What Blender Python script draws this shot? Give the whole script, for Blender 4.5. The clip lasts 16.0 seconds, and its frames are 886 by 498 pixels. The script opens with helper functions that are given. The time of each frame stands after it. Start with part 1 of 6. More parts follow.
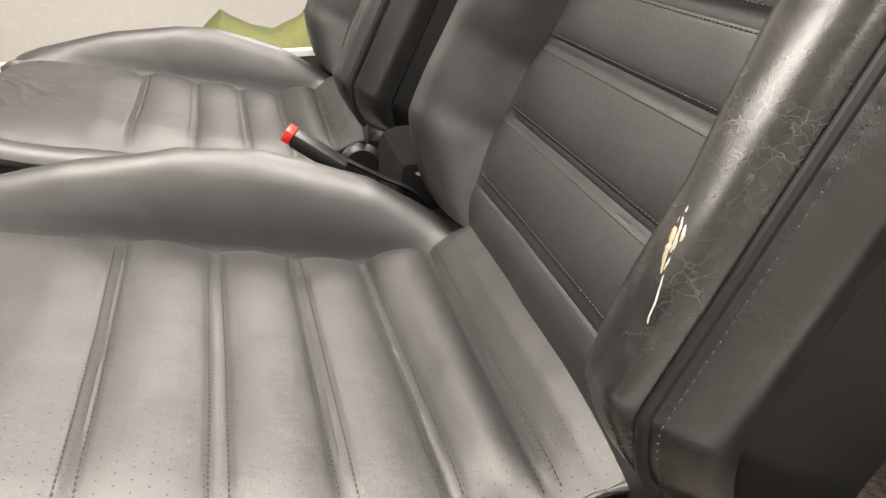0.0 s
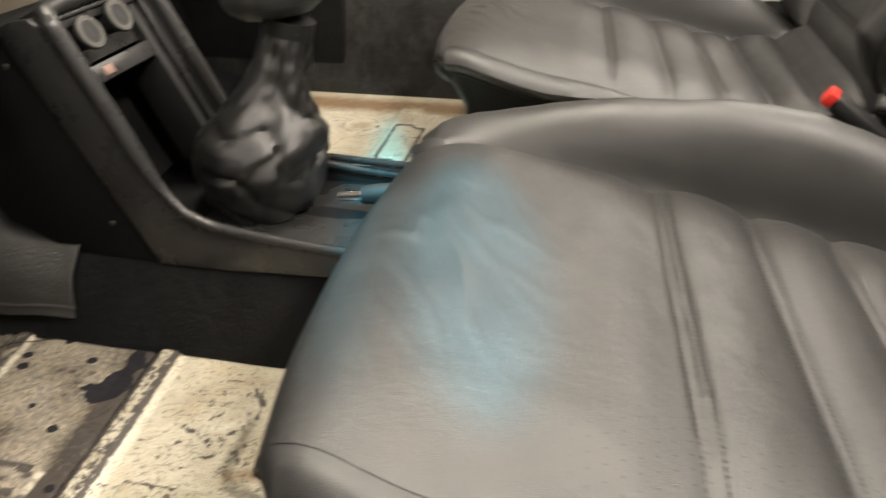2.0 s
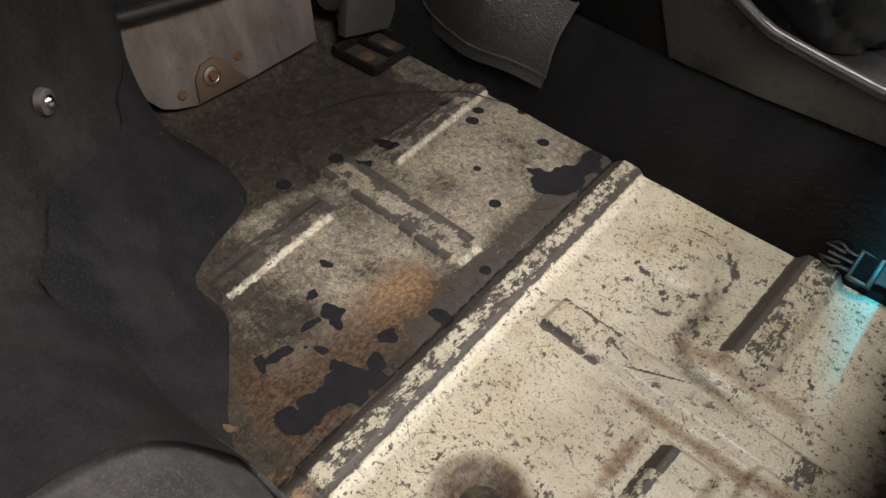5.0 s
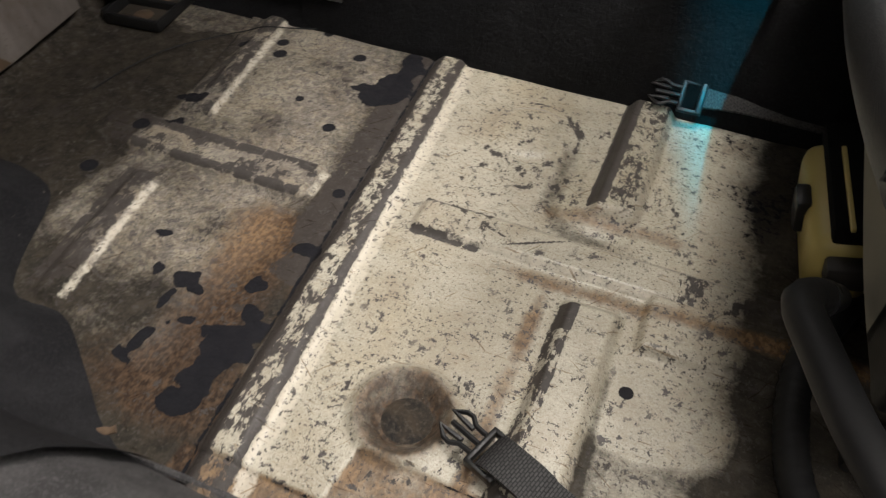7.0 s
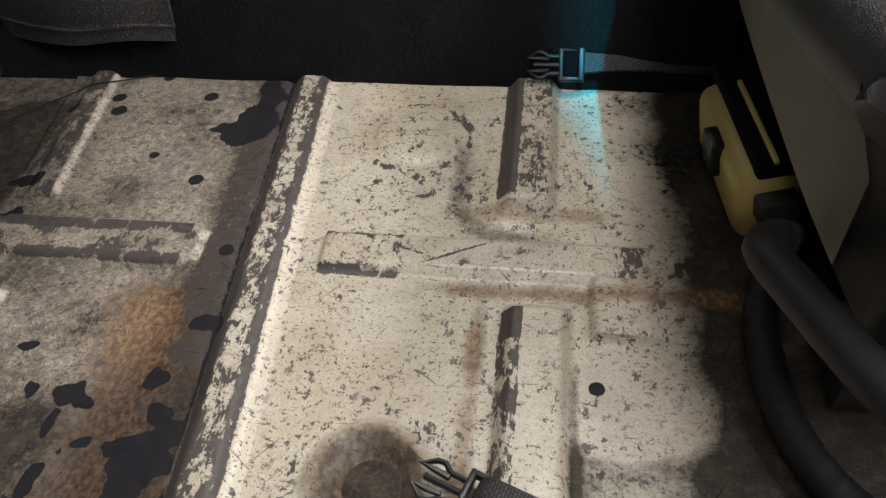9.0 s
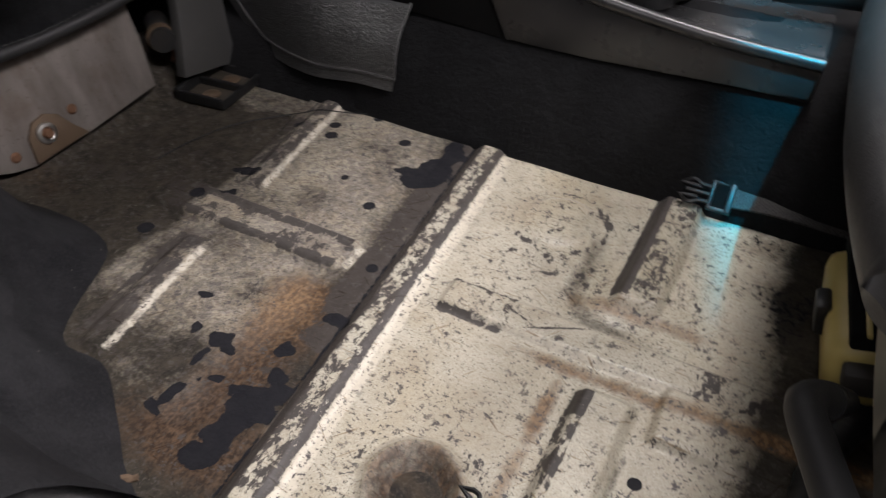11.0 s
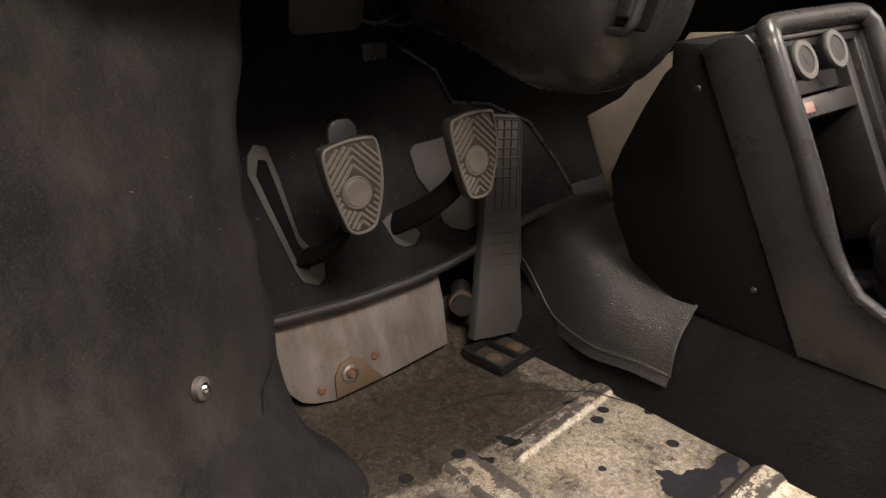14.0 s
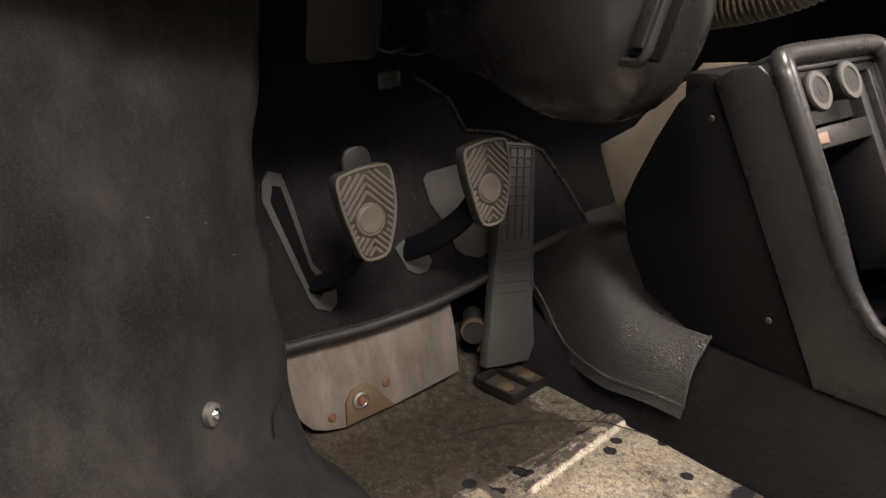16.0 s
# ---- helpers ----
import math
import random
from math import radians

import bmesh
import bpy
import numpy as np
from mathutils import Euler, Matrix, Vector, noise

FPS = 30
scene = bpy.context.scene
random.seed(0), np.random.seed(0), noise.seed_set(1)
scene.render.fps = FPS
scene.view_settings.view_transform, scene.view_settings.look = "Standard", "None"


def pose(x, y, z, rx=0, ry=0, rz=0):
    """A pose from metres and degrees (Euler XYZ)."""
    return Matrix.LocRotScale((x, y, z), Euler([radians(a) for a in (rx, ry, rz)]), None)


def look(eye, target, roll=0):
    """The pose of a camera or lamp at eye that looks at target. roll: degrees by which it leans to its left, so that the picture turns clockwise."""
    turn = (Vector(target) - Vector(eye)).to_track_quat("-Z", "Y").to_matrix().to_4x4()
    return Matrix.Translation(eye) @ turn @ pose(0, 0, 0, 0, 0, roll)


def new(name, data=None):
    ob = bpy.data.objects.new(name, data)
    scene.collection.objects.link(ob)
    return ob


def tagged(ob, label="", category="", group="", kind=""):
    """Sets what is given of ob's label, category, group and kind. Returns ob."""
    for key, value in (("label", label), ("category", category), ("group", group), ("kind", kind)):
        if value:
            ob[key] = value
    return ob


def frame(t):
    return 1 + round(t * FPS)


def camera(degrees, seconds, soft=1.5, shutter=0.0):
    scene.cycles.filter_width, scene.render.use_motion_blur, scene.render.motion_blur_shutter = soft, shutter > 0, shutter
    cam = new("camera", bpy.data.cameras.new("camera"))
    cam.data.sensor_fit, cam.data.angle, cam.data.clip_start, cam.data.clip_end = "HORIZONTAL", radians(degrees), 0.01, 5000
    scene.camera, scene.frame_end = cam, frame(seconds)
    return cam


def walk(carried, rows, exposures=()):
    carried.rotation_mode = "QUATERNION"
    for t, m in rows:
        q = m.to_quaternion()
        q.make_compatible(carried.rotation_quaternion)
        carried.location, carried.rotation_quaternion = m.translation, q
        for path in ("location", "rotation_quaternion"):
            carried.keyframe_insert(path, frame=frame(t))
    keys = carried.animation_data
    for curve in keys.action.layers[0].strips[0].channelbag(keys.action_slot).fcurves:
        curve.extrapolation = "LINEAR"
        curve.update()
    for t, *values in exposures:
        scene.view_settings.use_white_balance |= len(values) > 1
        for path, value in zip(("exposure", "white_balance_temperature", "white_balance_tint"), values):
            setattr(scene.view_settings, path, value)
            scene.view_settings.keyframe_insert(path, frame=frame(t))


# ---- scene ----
cam = camera(63.21, 16.0, 1.3, 0.4)
PATH = [
    (0, (-0.0081, 0.0745, 0.5219), (0.2057, 0.9416, 0.0720), -0.25),
    (0.5, (-0.0054, 0.0690, 0.5225), (0.1837, 0.9422, 0.0733), -0.14),
    (1, (-0.0271, 0.0833, 0.5286), (0.0975, 0.9629, 0.0695), 0.04),
    (1.5, (-0.1517, 0.1131, 0.5151), (-0.1747, 0.9922, 0.0389), -0.50),
    (2, (-0.2348, 0.1182, 0.5248), (-0.4106, 0.9534, 0.0038), -0.91),
    (2.5, (-0.3112, 0.1455, 0.5072), (-0.6178, 0.9165, -0.0509), 0.36),
    (3, (-0.3550, 0.1584, 0.4968), (-0.8046, 0.8295, -0.0927), -1.10),
    (3.5, (-0.4044, 0.1633, 0.4704), (-0.9233, 0.7409, -0.1597), -1.14),
    (3.7, (-0.4259, 0.1664, 0.4540), (-0.9476, 0.7259, -0.1899), 0.89),
    (5.8, (-0.4556, 0.1428, 0.4075), (-0.8645, 0.6786, -0.3312), 5.57),
    (6, (-0.4488, 0.1365, 0.4011), (-0.8328, 0.6959, -0.3335), 5.29),
    (6.5, (-0.4511, 0.1306, 0.3818), (-0.7789, 0.7243, -0.3531), 2.82),
    (7, (-0.4580, 0.1475, 0.3679), (-0.7194, 0.7755, -0.3651), 0.50),
    (7.5, (-0.4694, 0.1533, 0.3496), (-0.6818, 0.8043, -0.3792), -2.45),
    (8, (-0.4777, 0.1544, 0.3401), (-0.6239, 0.8255, -0.3867), -4.04),
    (8.2, (-0.4875, 0.1593, 0.3362), (-0.5999, 0.8356, -0.3919), -3.96),
    (10.3, (-0.4633, 0.1944, 0.3708), (-0.6565, 0.8716, -0.3392), -4.11),
    (10.5, (-0.4567, 0.1841, 0.3833), (-0.6921, 0.8660, -0.3092), -2.26),
    (11, (-0.4360, 0.1404, 0.3815), (-0.7935, 0.8090, -0.2706), 0.41),
    (11.5, (-0.4295, 0.1388, 0.3992), (-0.9152, 0.7687, -0.2070), 0.81),
    (12, (-0.4442, 0.1571, 0.4190), (-1.0374, 0.7537, -0.1215), 0.38),
    (12.5, (-0.4363, 0.1599, 0.4162), (-1.1003, 0.7334, -0.0636), -0.90),
    (13, (-0.4325, 0.1578, 0.4136), (-1.1392, 0.7186, -0.0176), -2.14),
    (13.5, (-0.4246, 0.1553, 0.4214), (-1.1617, 0.7143, 0.0417), -2.82),
    (14, (-0.4256, 0.1558, 0.4184), (-1.1765, 0.7127, 0.0634), -2.99),
    (14.5, (-0.4266, 0.1557, 0.4154), (-1.1846, 0.7127, 0.0761), -2.99),
    (15, (-0.4272, 0.1565, 0.4141), (-1.1890, 0.7112, 0.0795), -3.08),
    (15.5, (-0.4262, 0.1573, 0.4133), (-1.1917, 0.7095, 0.0829), -2.99),
    (16, (-0.4265, 0.1551, 0.4195), (-1.1957, 0.7082, 0.0993), -2.76),
]
EXPOSURES = [(0.0, 0.84, 6620, 10), (1.0, 0.72, 6650, 10), (1.5, 0.18, 6750, 10), (2.0, 0.04, 6950, 9), (2.5, -0.15, 7150, 8), (3.0, -0.35, 7450, 8), (3.5, -0.42, 6950, 9), (6.0, -0.58, 6350, 11), (7.0, -0.62, 6250, 11), (8.0, -0.60, 6100, 11),
             (10.5, -0.56, 6100, 16), (11.0, -0.50, 5980, 16), (11.5, -0.47, 6100, 16), (12.0, -0.3, 6350, 18), (12.5, -0.1, 6500, 18), (13.0, 0.08, 6700, 16), (13.5, 0.16, 6850, 16), (14.0, 0.32, 6900, 16), (16.0, 0.42, 6900, 16)]

walk(cam, [(t, look(eye, target, roll)) for t, eye, target, roll in PATH], EXPOSURES)

# ---------------------------------------------------------------- light
world = bpy.data.worlds.new("garage_air")
scene.world = world
world.use_nodes = True
world.node_tree.nodes["Background"].inputs[0].default_value = (1.0, 0.9, 0.76, 1)
world.node_tree.nodes["Background"].inputs[1].default_value = 0.012


def area_lamp(name, place, target, size, size_y, watts, colour, spread=180.0):
    lamp = bpy.data.lights.new(name, "AREA")
    lamp.shape, lamp.size, lamp.size_y = "RECTANGLE", size, size_y
    lamp.energy, lamp.color, lamp.spread = watts, colour, radians(spread)
    ob = new(name, lamp)
    ob.matrix_world = look(place, target)
    return ob


WARM = (1.0, 0.93, 0.865)
# Main overhead light, placed by the seat's shadow on the floor.
area_lamp("unseen_overhead_light", (-0.42, 0.95, 2.45), (-0.48, 0.45, 0.0), 0.40, 0.8, 60, (1.0, 0.925, 0.83))
# Unseen fill lights added to brighten the footwell, seats and leather sheen.
area_lamp("unseen_overhead_light", (1.25, -0.1, 2.42), (-0.95, 0.55, 0.2), 1.4, 0.3, 84, WARM)
area_lamp("unseen_overhead_light", (1.0, 2.7, 2.45), (0.5, 1.6, 0.0), 1.8, 2.6, 100, WARM)
area_lamp("unseen_overhead_light", (-0.3, -2.1, 2.4), (-0.6, 0.6, 0.2), 1.8, 0.3, 34, WARM)
area_lamp("unseen_overhead_light", (1.20, 2.10, 2.45), (-0.1, 0.7, 0.2), 2.0, 1.0, 40, WARM)
area_lamp("unseen_overhead_light", (-2.1, 2.1, 2.45), (0.3, 0.7, 0.4), 0.8, 1.6, 36, WARM)


def teal_spot(place, target, degrees, narrow, watts):
    """A teal spot lamp over the driver's door, its beam long across the car and narrow along it."""
    lamp = bpy.data.lights.new("spot_lamp_light", "SPOT")
    lamp.energy, lamp.color, lamp.spot_size, lamp.spot_blend, lamp.shadow_soft_size = watts, (0.01, 0.45, 0.66), radians(degrees), 0.5, 0.02
    ob = new("spot_lamp_light", lamp)
    ob.matrix_world = look(place, target) @ Matrix.Diagonal((narrow, 1.0, 1.0, 1.0))


teal_spot((-0.19, -0.28, 2.30), (-0.474, 0.86, 0.10), 20.5, 0.10, 1000)
teal_spot((-0.12, -0.28, 2.30), (-0.304, 0.560, 0.25), 8.6, 0.36, 1900)


# ---------------------------------------------------------------- materials
def material(name, colour, rough=0.5, metal=0.0, spec=0.5):
    m = bpy.data.materials.new(name)
    m.use_nodes = True
    b = m.node_tree.nodes["Principled BSDF"]
    b.inputs["Base Color"].default_value = (*colour, 1)
    b.inputs["Roughness"].default_value = rough
    b.inputs["Metallic"].default_value = metal
    b.inputs["Specular IOR Level"].default_value = spec
    return m


class Nodes:
    """A short way to wire one material."""

    def __init__(self, m):
        self.t = m.node_tree
        self.bsdf = self.t.nodes["Principled BSDF"]
        self.co = self.t.nodes.new("ShaderNodeTexCoord").outputs["Object"]

    def link(self, a, b):
        self.t.links.new(a, b)

    def put(self, socket, v):
        if hasattr(v, "is_output"):
            self.link(v, socket)
        elif isinstance(v, tuple) and len(v) == 3 and socket.type == "RGBA":
            socket.default_value = (*v, 1)
        else:
            socket.default_value = v

    def noise(self, scale, detail=4.0, rough=0.55, co=None, stretch=None):
        co = co or self.co
        if stretch:
            mp = self.t.nodes.new("ShaderNodeMapping")
            mp.inputs["Scale"].default_value = stretch
            self.link(co, mp.inputs["Vector"])
            co = mp.outputs[0]
        n = self.t.nodes.new("ShaderNodeTexNoise")
        n.inputs["Scale"].default_value, n.inputs["Detail"].default_value, n.inputs["Roughness"].default_value = scale, detail, rough
        self.link(co, n.inputs["Vector"])
        return n.outputs["Fac"]

    def cells(self, scale, feature="F1", co=None):
        n = self.t.nodes.new("ShaderNodeTexVoronoi")
        n.feature = feature
        n.inputs["Scale"].default_value = scale
        self.link(co or self.co, n.inputs["Vector"])
        return n.outputs["Distance"]

    def turned(self, degrees):
        mp = self.t.nodes.new("ShaderNodeMapping")
        mp.inputs["Rotation"].default_value = (0, 0, radians(degrees))
        self.link(self.co, mp.inputs["Vector"])
        return mp.outputs[0]

    def ramp(self, fac, a, b, lo=(0, 0, 0), hi=(1, 1, 1)):
        n = self.t.nodes.new("ShaderNodeValToRGB")
        e = n.color_ramp.elements
        e[0].position, e[1].position = a, b
        e[0].color, e[1].color = (*lo, 1), (*hi, 1)
        self.put(n.inputs[0], fac)
        return n.outputs[0]

    def math(self, op, a, b=0.0, clamp=False):
        n = self.t.nodes.new("ShaderNodeMath")
        n.operation, n.use_clamp = op, clamp
        self.put(n.inputs[0], a), self.put(n.inputs[1], b)
        return n.outputs[0]

    def mix(self, fac, a, b, how="MIX"):
        n = self.t.nodes.new("ShaderNodeMix")
        n.data_type, n.blend_type = "RGBA", how
        self.put(n.inputs[0], fac), self.put(n.inputs[6], a), self.put(n.inputs[7], b)
        return n.outputs[2]

    def attr(self, name):
        n = self.t.nodes.new("ShaderNodeAttribute")
        n.attribute_name = name
        return n.outputs["Fac"]

    def bump(self, height, strength=0.3, distance=0.002, below=None):
        n = self.t.nodes.new("ShaderNodeBump")
        n.inputs["Strength"].default_value, n.inputs["Distance"].default_value = strength, distance
        self.link(height, n.inputs["Height"])
        if below:
            self.link(below, n.inputs["Normal"])
        self.link(n.outputs[0], self.bsdf.inputs["Normal"])
        return n.outputs[0]

    def out(self, **sockets):
        names = dict(colour="Base Color", rough="Roughness", metal="Metallic")
        for k, v in sockets.items():
            self.put(self.bsdf.inputs[names[k]], v)


def leather(name, dark, light, rough, perforated=False, worn=0.0, grain=0.10, cell=420, gloss=1.0):
    m = material(name, dark, rough)
    n = Nodes(m)
    blotch = n.noise(9, 5)
    c = n.mix(n.ramp(blotch, 0.35, 0.7), dark, light)
    crease = n.cells(cell, "DISTANCE_TO_EDGE")
    if worn:
        warp = n.t.nodes.new("ShaderNodeTexNoise")
        warp.inputs["Scale"].default_value, warp.inputs["Detail"].default_value = 45, 4
        n.link(n.co, warp.inputs["Vector"])
        bent = n.t.nodes.new("ShaderNodeMix")
        bent.data_type, bent.blend_type = "RGBA", "ADD"
        bent.inputs[0].default_value = 0.028
        n.link(n.co, bent.inputs[6])
        n.link(warp.outputs["Color"], bent.inputs[7])
        fine, wide = n.cells(110, "DISTANCE_TO_EDGE", bent.outputs[2]), n.cells(42, "DISTANCE_TO_EDGE", bent.outputs[2])
        lines = n.math("MAXIMUM", n.ramp(fine, 0.0, 0.030, (0.6, 0.6, 0.6), (0, 0, 0)), n.ramp(wide, 0.0, 0.013, (1, 1, 1), (0, 0, 0)))
        fade = n.math("MULTIPLY", lines, n.ramp(n.noise(13, 5, 0.65), 0.46, 0.72))
        c = n.mix(n.math("MULTIPLY", fade, worn * 0.6), c, (0.33, 0.325, 0.31))
        c = n.mix(n.math("MULTIPLY", n.ramp(n.noise(34, 7, 0.75), 0.50, 0.75), worn * 0.35), c, (0.11, 0.108, 0.104))
        c = n.mix(n.math("MULTIPLY", n.ramp(n.noise(17, 4), 0.60, 0.74), worn * 0.7), c, (0.10, 0.045, 0.028))
    c = n.mix(n.math("MULTIPLY", n.ramp(crease, 0.02, 0.14, (1, 1, 1), (0, 0, 0)), min(0.65, 1.1 * grain)), c, tuple(0.3 * v for v in dark))
    r = n.math("ADD", n.math("MULTIPLY", n.noise(30, 3), 0.16), rough - 0.08)
    if perforated:
        sep = n.t.nodes.new("ShaderNodeSeparateXYZ")
        n.link(n.co, sep.inputs[0])
        x = n.math("SUBTRACT", n.math("FRACT", n.math("MULTIPLY", sep.outputs["X" if perforated == "flat" else "Z"], 104.0)), 0.5)
        row = n.math("MULTIPLY", n.math("FLOOR", n.math("MULTIPLY", sep.outputs["X" if perforated == "flat" else "Z"], 104.0)), 0.5)
        y = n.math("SUBTRACT", n.math("FRACT", n.math("ADD", n.math("MULTIPLY", sep.outputs["Y"], 104.0), row)), 0.5)
        d = n.math("SQRT", n.math("ADD", n.math("MULTIPLY", x, x), n.math("MULTIPLY", y, y)))
        hole = n.ramp(d, 0.062, 0.100, (1, 1, 1), (0, 0, 0))
        if perforated == "flat":
            hole = n.math("MULTIPLY", hole, n.ramp(n.math("ADD", sep.outputs["X"], 1.0), 0.70, 0.80))
        c = n.mix(n.math("MULTIPLY", hole, n.ramp(n.noise(12, 3), 0.36, 0.56, (0.75, 0.75, 0.75), (1.0, 1.0, 1.0))), c, (0.003, 0.004, 0.004))
        r = n.math("MAXIMUM", r, n.math("MULTIPLY", hole, n.ramp(n.noise(5, 3), 0.42, 0.62, (0.70, 0.70, 0.70), (0.95, 0.95, 0.95))))
    b = n.bump(n.ramp(crease, 0.0, 0.30), grain, (0.32 if grain > 0.5 else 0.21) / cell)
    n.bump(n.noise(48, 5, 0.55), min(0.30, 0.12 + grain), 0.0018, b)
    if perforated == "flat":
        pucker = n.noise(70, 4, 0.6, None, (0.75, 1.0, 1.0))
        b = n.bump(pucker, 0.26, 0.0022, b)
        n.bump(n.noise(260, 4, 0.65, n.turned(28), (1.0, 0.45, 1.0)), 0.22, 0.0009, b)
        c = n.mix(n.math("MULTIPLY", n.ramp(n.noise(3.2, 3), 0.42, 0.62), 0.45), c, tuple(0.5 * v for v in dark))
        r = n.math("ADD", r, n.math("MULTIPLY", n.math("SUBTRACT", n.noise(6, 3), 0.5), 0.22))
    if grain > 0.5:
        folds = n.noise(420, 3, 0.5, None, (1.5, 0.6, 0.40))
        n.bump(folds, 0.55, 0.0012, b)
        c = n.mix(n.math("MULTIPLY", n.ramp(folds, 0.30, 0.55, (1, 1, 1), (0, 0, 0)), 0.35), c, tuple(0.45 * v for v in dark))
    m.node_tree.nodes["Principled BSDF"].inputs["Specular IOR Level"].default_value = gloss
    n.out(colour=c, rough=r)
    return m


def carpet(name, dark, light, dusty=0.0):
    m = material(name, dark, 0.95, 0, 0.2)
    n = Nodes(m)
    c = n.mix(n.ramp(n.noise(7, 5), 0.35, 0.7), dark, light)
    c = n.mix(n.math("MULTIPLY", n.ramp(n.noise(520, 4, 0.75), 0.50, 0.72), 0.7), c, tuple(2.2 * v for v in light))
    c = n.mix(n.math("MULTIPLY", n.ramp(n.noise(19, 7, 0.72, None, (1.0, 1.0, 0.55)), 0.44, 0.72), 0.75), c, tuple(dusty + 1.6 * v for v in light))
    b = n.bump(n.noise(330, 5, 0.75), 0.55, 0.003)
    n.bump(n.noise(26, 5, 0.6), 0.5, 0.010, b)
    n.out(colour=c)
    return m


def plastic(name, colour, rough, grain=600, strength=0.12):
    m = material(name, colour, rough)
    n = Nodes(m)
    dust = n.math("MULTIPLY", n.ramp(n.noise(26, 6, 0.65), 0.5, 0.8), 0.30)
    n.out(colour=n.mix(dust, colour, tuple(min(1, 0.016 + 1.5 * v) for v in colour)), rough=n.math("ADD", n.math("MULTIPLY", n.noise(40), 0.2), rough - 0.1))
    n.bump(n.noise(grain, 2), strength, 0.001)
    return m


def metal(name, colour, rough, metallic=1.0, dirt=0.4):
    m = material(name, colour, rough, metallic)
    n = Nodes(m)
    stain = n.ramp(n.noise(18, 6, 0.65), 0.42, 0.72)
    n.out(colour=n.mix(n.math("MULTIPLY", stain, dirt), colour, (0.10, 0.075, 0.05)), rough=n.math("ADD", n.math("MULTIPLY", stain, 0.3), rough), metal=n.math("SUBTRACT", metallic, n.math("MULTIPLY", stain, dirt * metallic)))
    n.bump(n.noise(160, 4), 0.12, 0.001)
    return m


LEATHER = leather("grey_black_leather", (0.0085, 0.0083, 0.0081), (0.015, 0.0146, 0.0142), 0.47, grain=0.30, cell=820, gloss=1.0)
LEATHER_FLAT = leather("perforated_leather", (0.017, 0.0165, 0.0159), (0.027, 0.0261, 0.0252), 0.46, "flat", grain=0.38, cell=820, gloss=1.0)
LEATHER_BACK = leather("perforated_back_leather", (0.014, 0.0147, 0.0153), (0.024, 0.0246, 0.0250), 0.44, "back", grain=0.34, cell=760, gloss=1.1)
LEATHER_WORN = leather("cracked_leather", (0.014, 0.0138, 0.0135), (0.036, 0.0350, 0.0335), 0.26, False, 1.1, 0.05, 420, 1.2)
LEATHER_BOOT = leather("boot_leather", (0.007, 0.0070, 0.0069), (0.014, 0.0138, 0.0135), 0.36, False, 0.0, 0.36, 560, 1.0)
LEATHER_TRIM = leather("trim_leather", (0.036, 0.0357, 0.0350), (0.060, 0.0593, 0.0577), 0.36, False, 0.0, 0.60, 380, 0.9)
SHELL = leather("shell_vinyl", (0.006, 0.006, 0.006), (0.011, 0.011, 0.011), 0.5, gloss=0.35)
LEATHER_SIDE = leather("side_leather", (0.013, 0.0126, 0.0122), (0.023, 0.0222, 0.0215), 0.33, False, 0.8, 0.08, 420, 1.0)
THREAD_DARK = material("dark_thread", (0.034, 0.032, 0.030), 0.8)
THREAD = material("grey_thread", (0.048, 0.0465, 0.0435), 0.8)
PIPING = plastic("black_piping", (0.014, 0.014, 0.014), 0.45)
CARPET = carpet("black_carpet", (0.0036, 0.0036, 0.0041), (0.0085, 0.0085, 0.0090))
CARPET_DUSTY = carpet("dusty_carpet", (0.010, 0.0098, 0.0098), (0.022, 0.0210, 0.0200), 0.012)
CARPET_SILL = carpet("faded_carpet", (0.028, 0.0275, 0.029), (0.072, 0.0695, 0.0690), 0.012)
CARPET_NAVY = carpet("navy_black_carpet", (0.0080, 0.0079, 0.0090), (0.0170, 0.0166, 0.0178), 0.006)
MAT = carpet("mat_pile", (0.0058, 0.0058, 0.0066), (0.013, 0.013, 0.0140), 0.004)
# For black parts, and as painted darkness of slots and recesses.
VOID = material("near_black", (0.006, 0.006, 0.006), 0.9, 0, 0.1)
PLASTIC = plastic("black_plastic", (0.012, 0.012, 0.012), 0.40)
PLASTIC_GREY = plastic("charcoal_plastic", (0.026, 0.0260, 0.0262), 0.29)
PLASTIC_SHINY = plastic("shiny_black_plastic", (0.024, 0.0235, 0.0228), 0.26)
BINDING = plastic("grey_binding", (0.023, 0.0227, 0.0225), 0.5, 400)
MATT = plastic("matt_black_vinyl", (0.007, 0.007, 0.007), 0.62, 500)
RUBBER = plastic("grey_rubber", (0.050, 0.048, 0.0445), 0.62, 300)
RUBBER_DARK = plastic("black_rubber", (0.018, 0.018, 0.018), 0.6, 300)


def caked_rubber():
    m = material("caked_rubber", (0.03, 0.03, 0.03), 0.85, 0, 0.2)
    n = Nodes(m)
    c = n.mix(n.ramp(n.noise(70, 6, 0.7), 0.40, 0.66), (0.020, 0.019, 0.018), (0.062, 0.048, 0.034))
    n.out(colour=n.mix(n.math("MULTIPLY", n.ramp(n.noise(420, 4), 0.5, 0.7), 0.4), c, (0.13, 0.11, 0.085)))
    n.bump(n.noise(150, 6, 0.7), 0.6, 0.002)
    return m


DUSTY_RUBBER = caked_rubber()


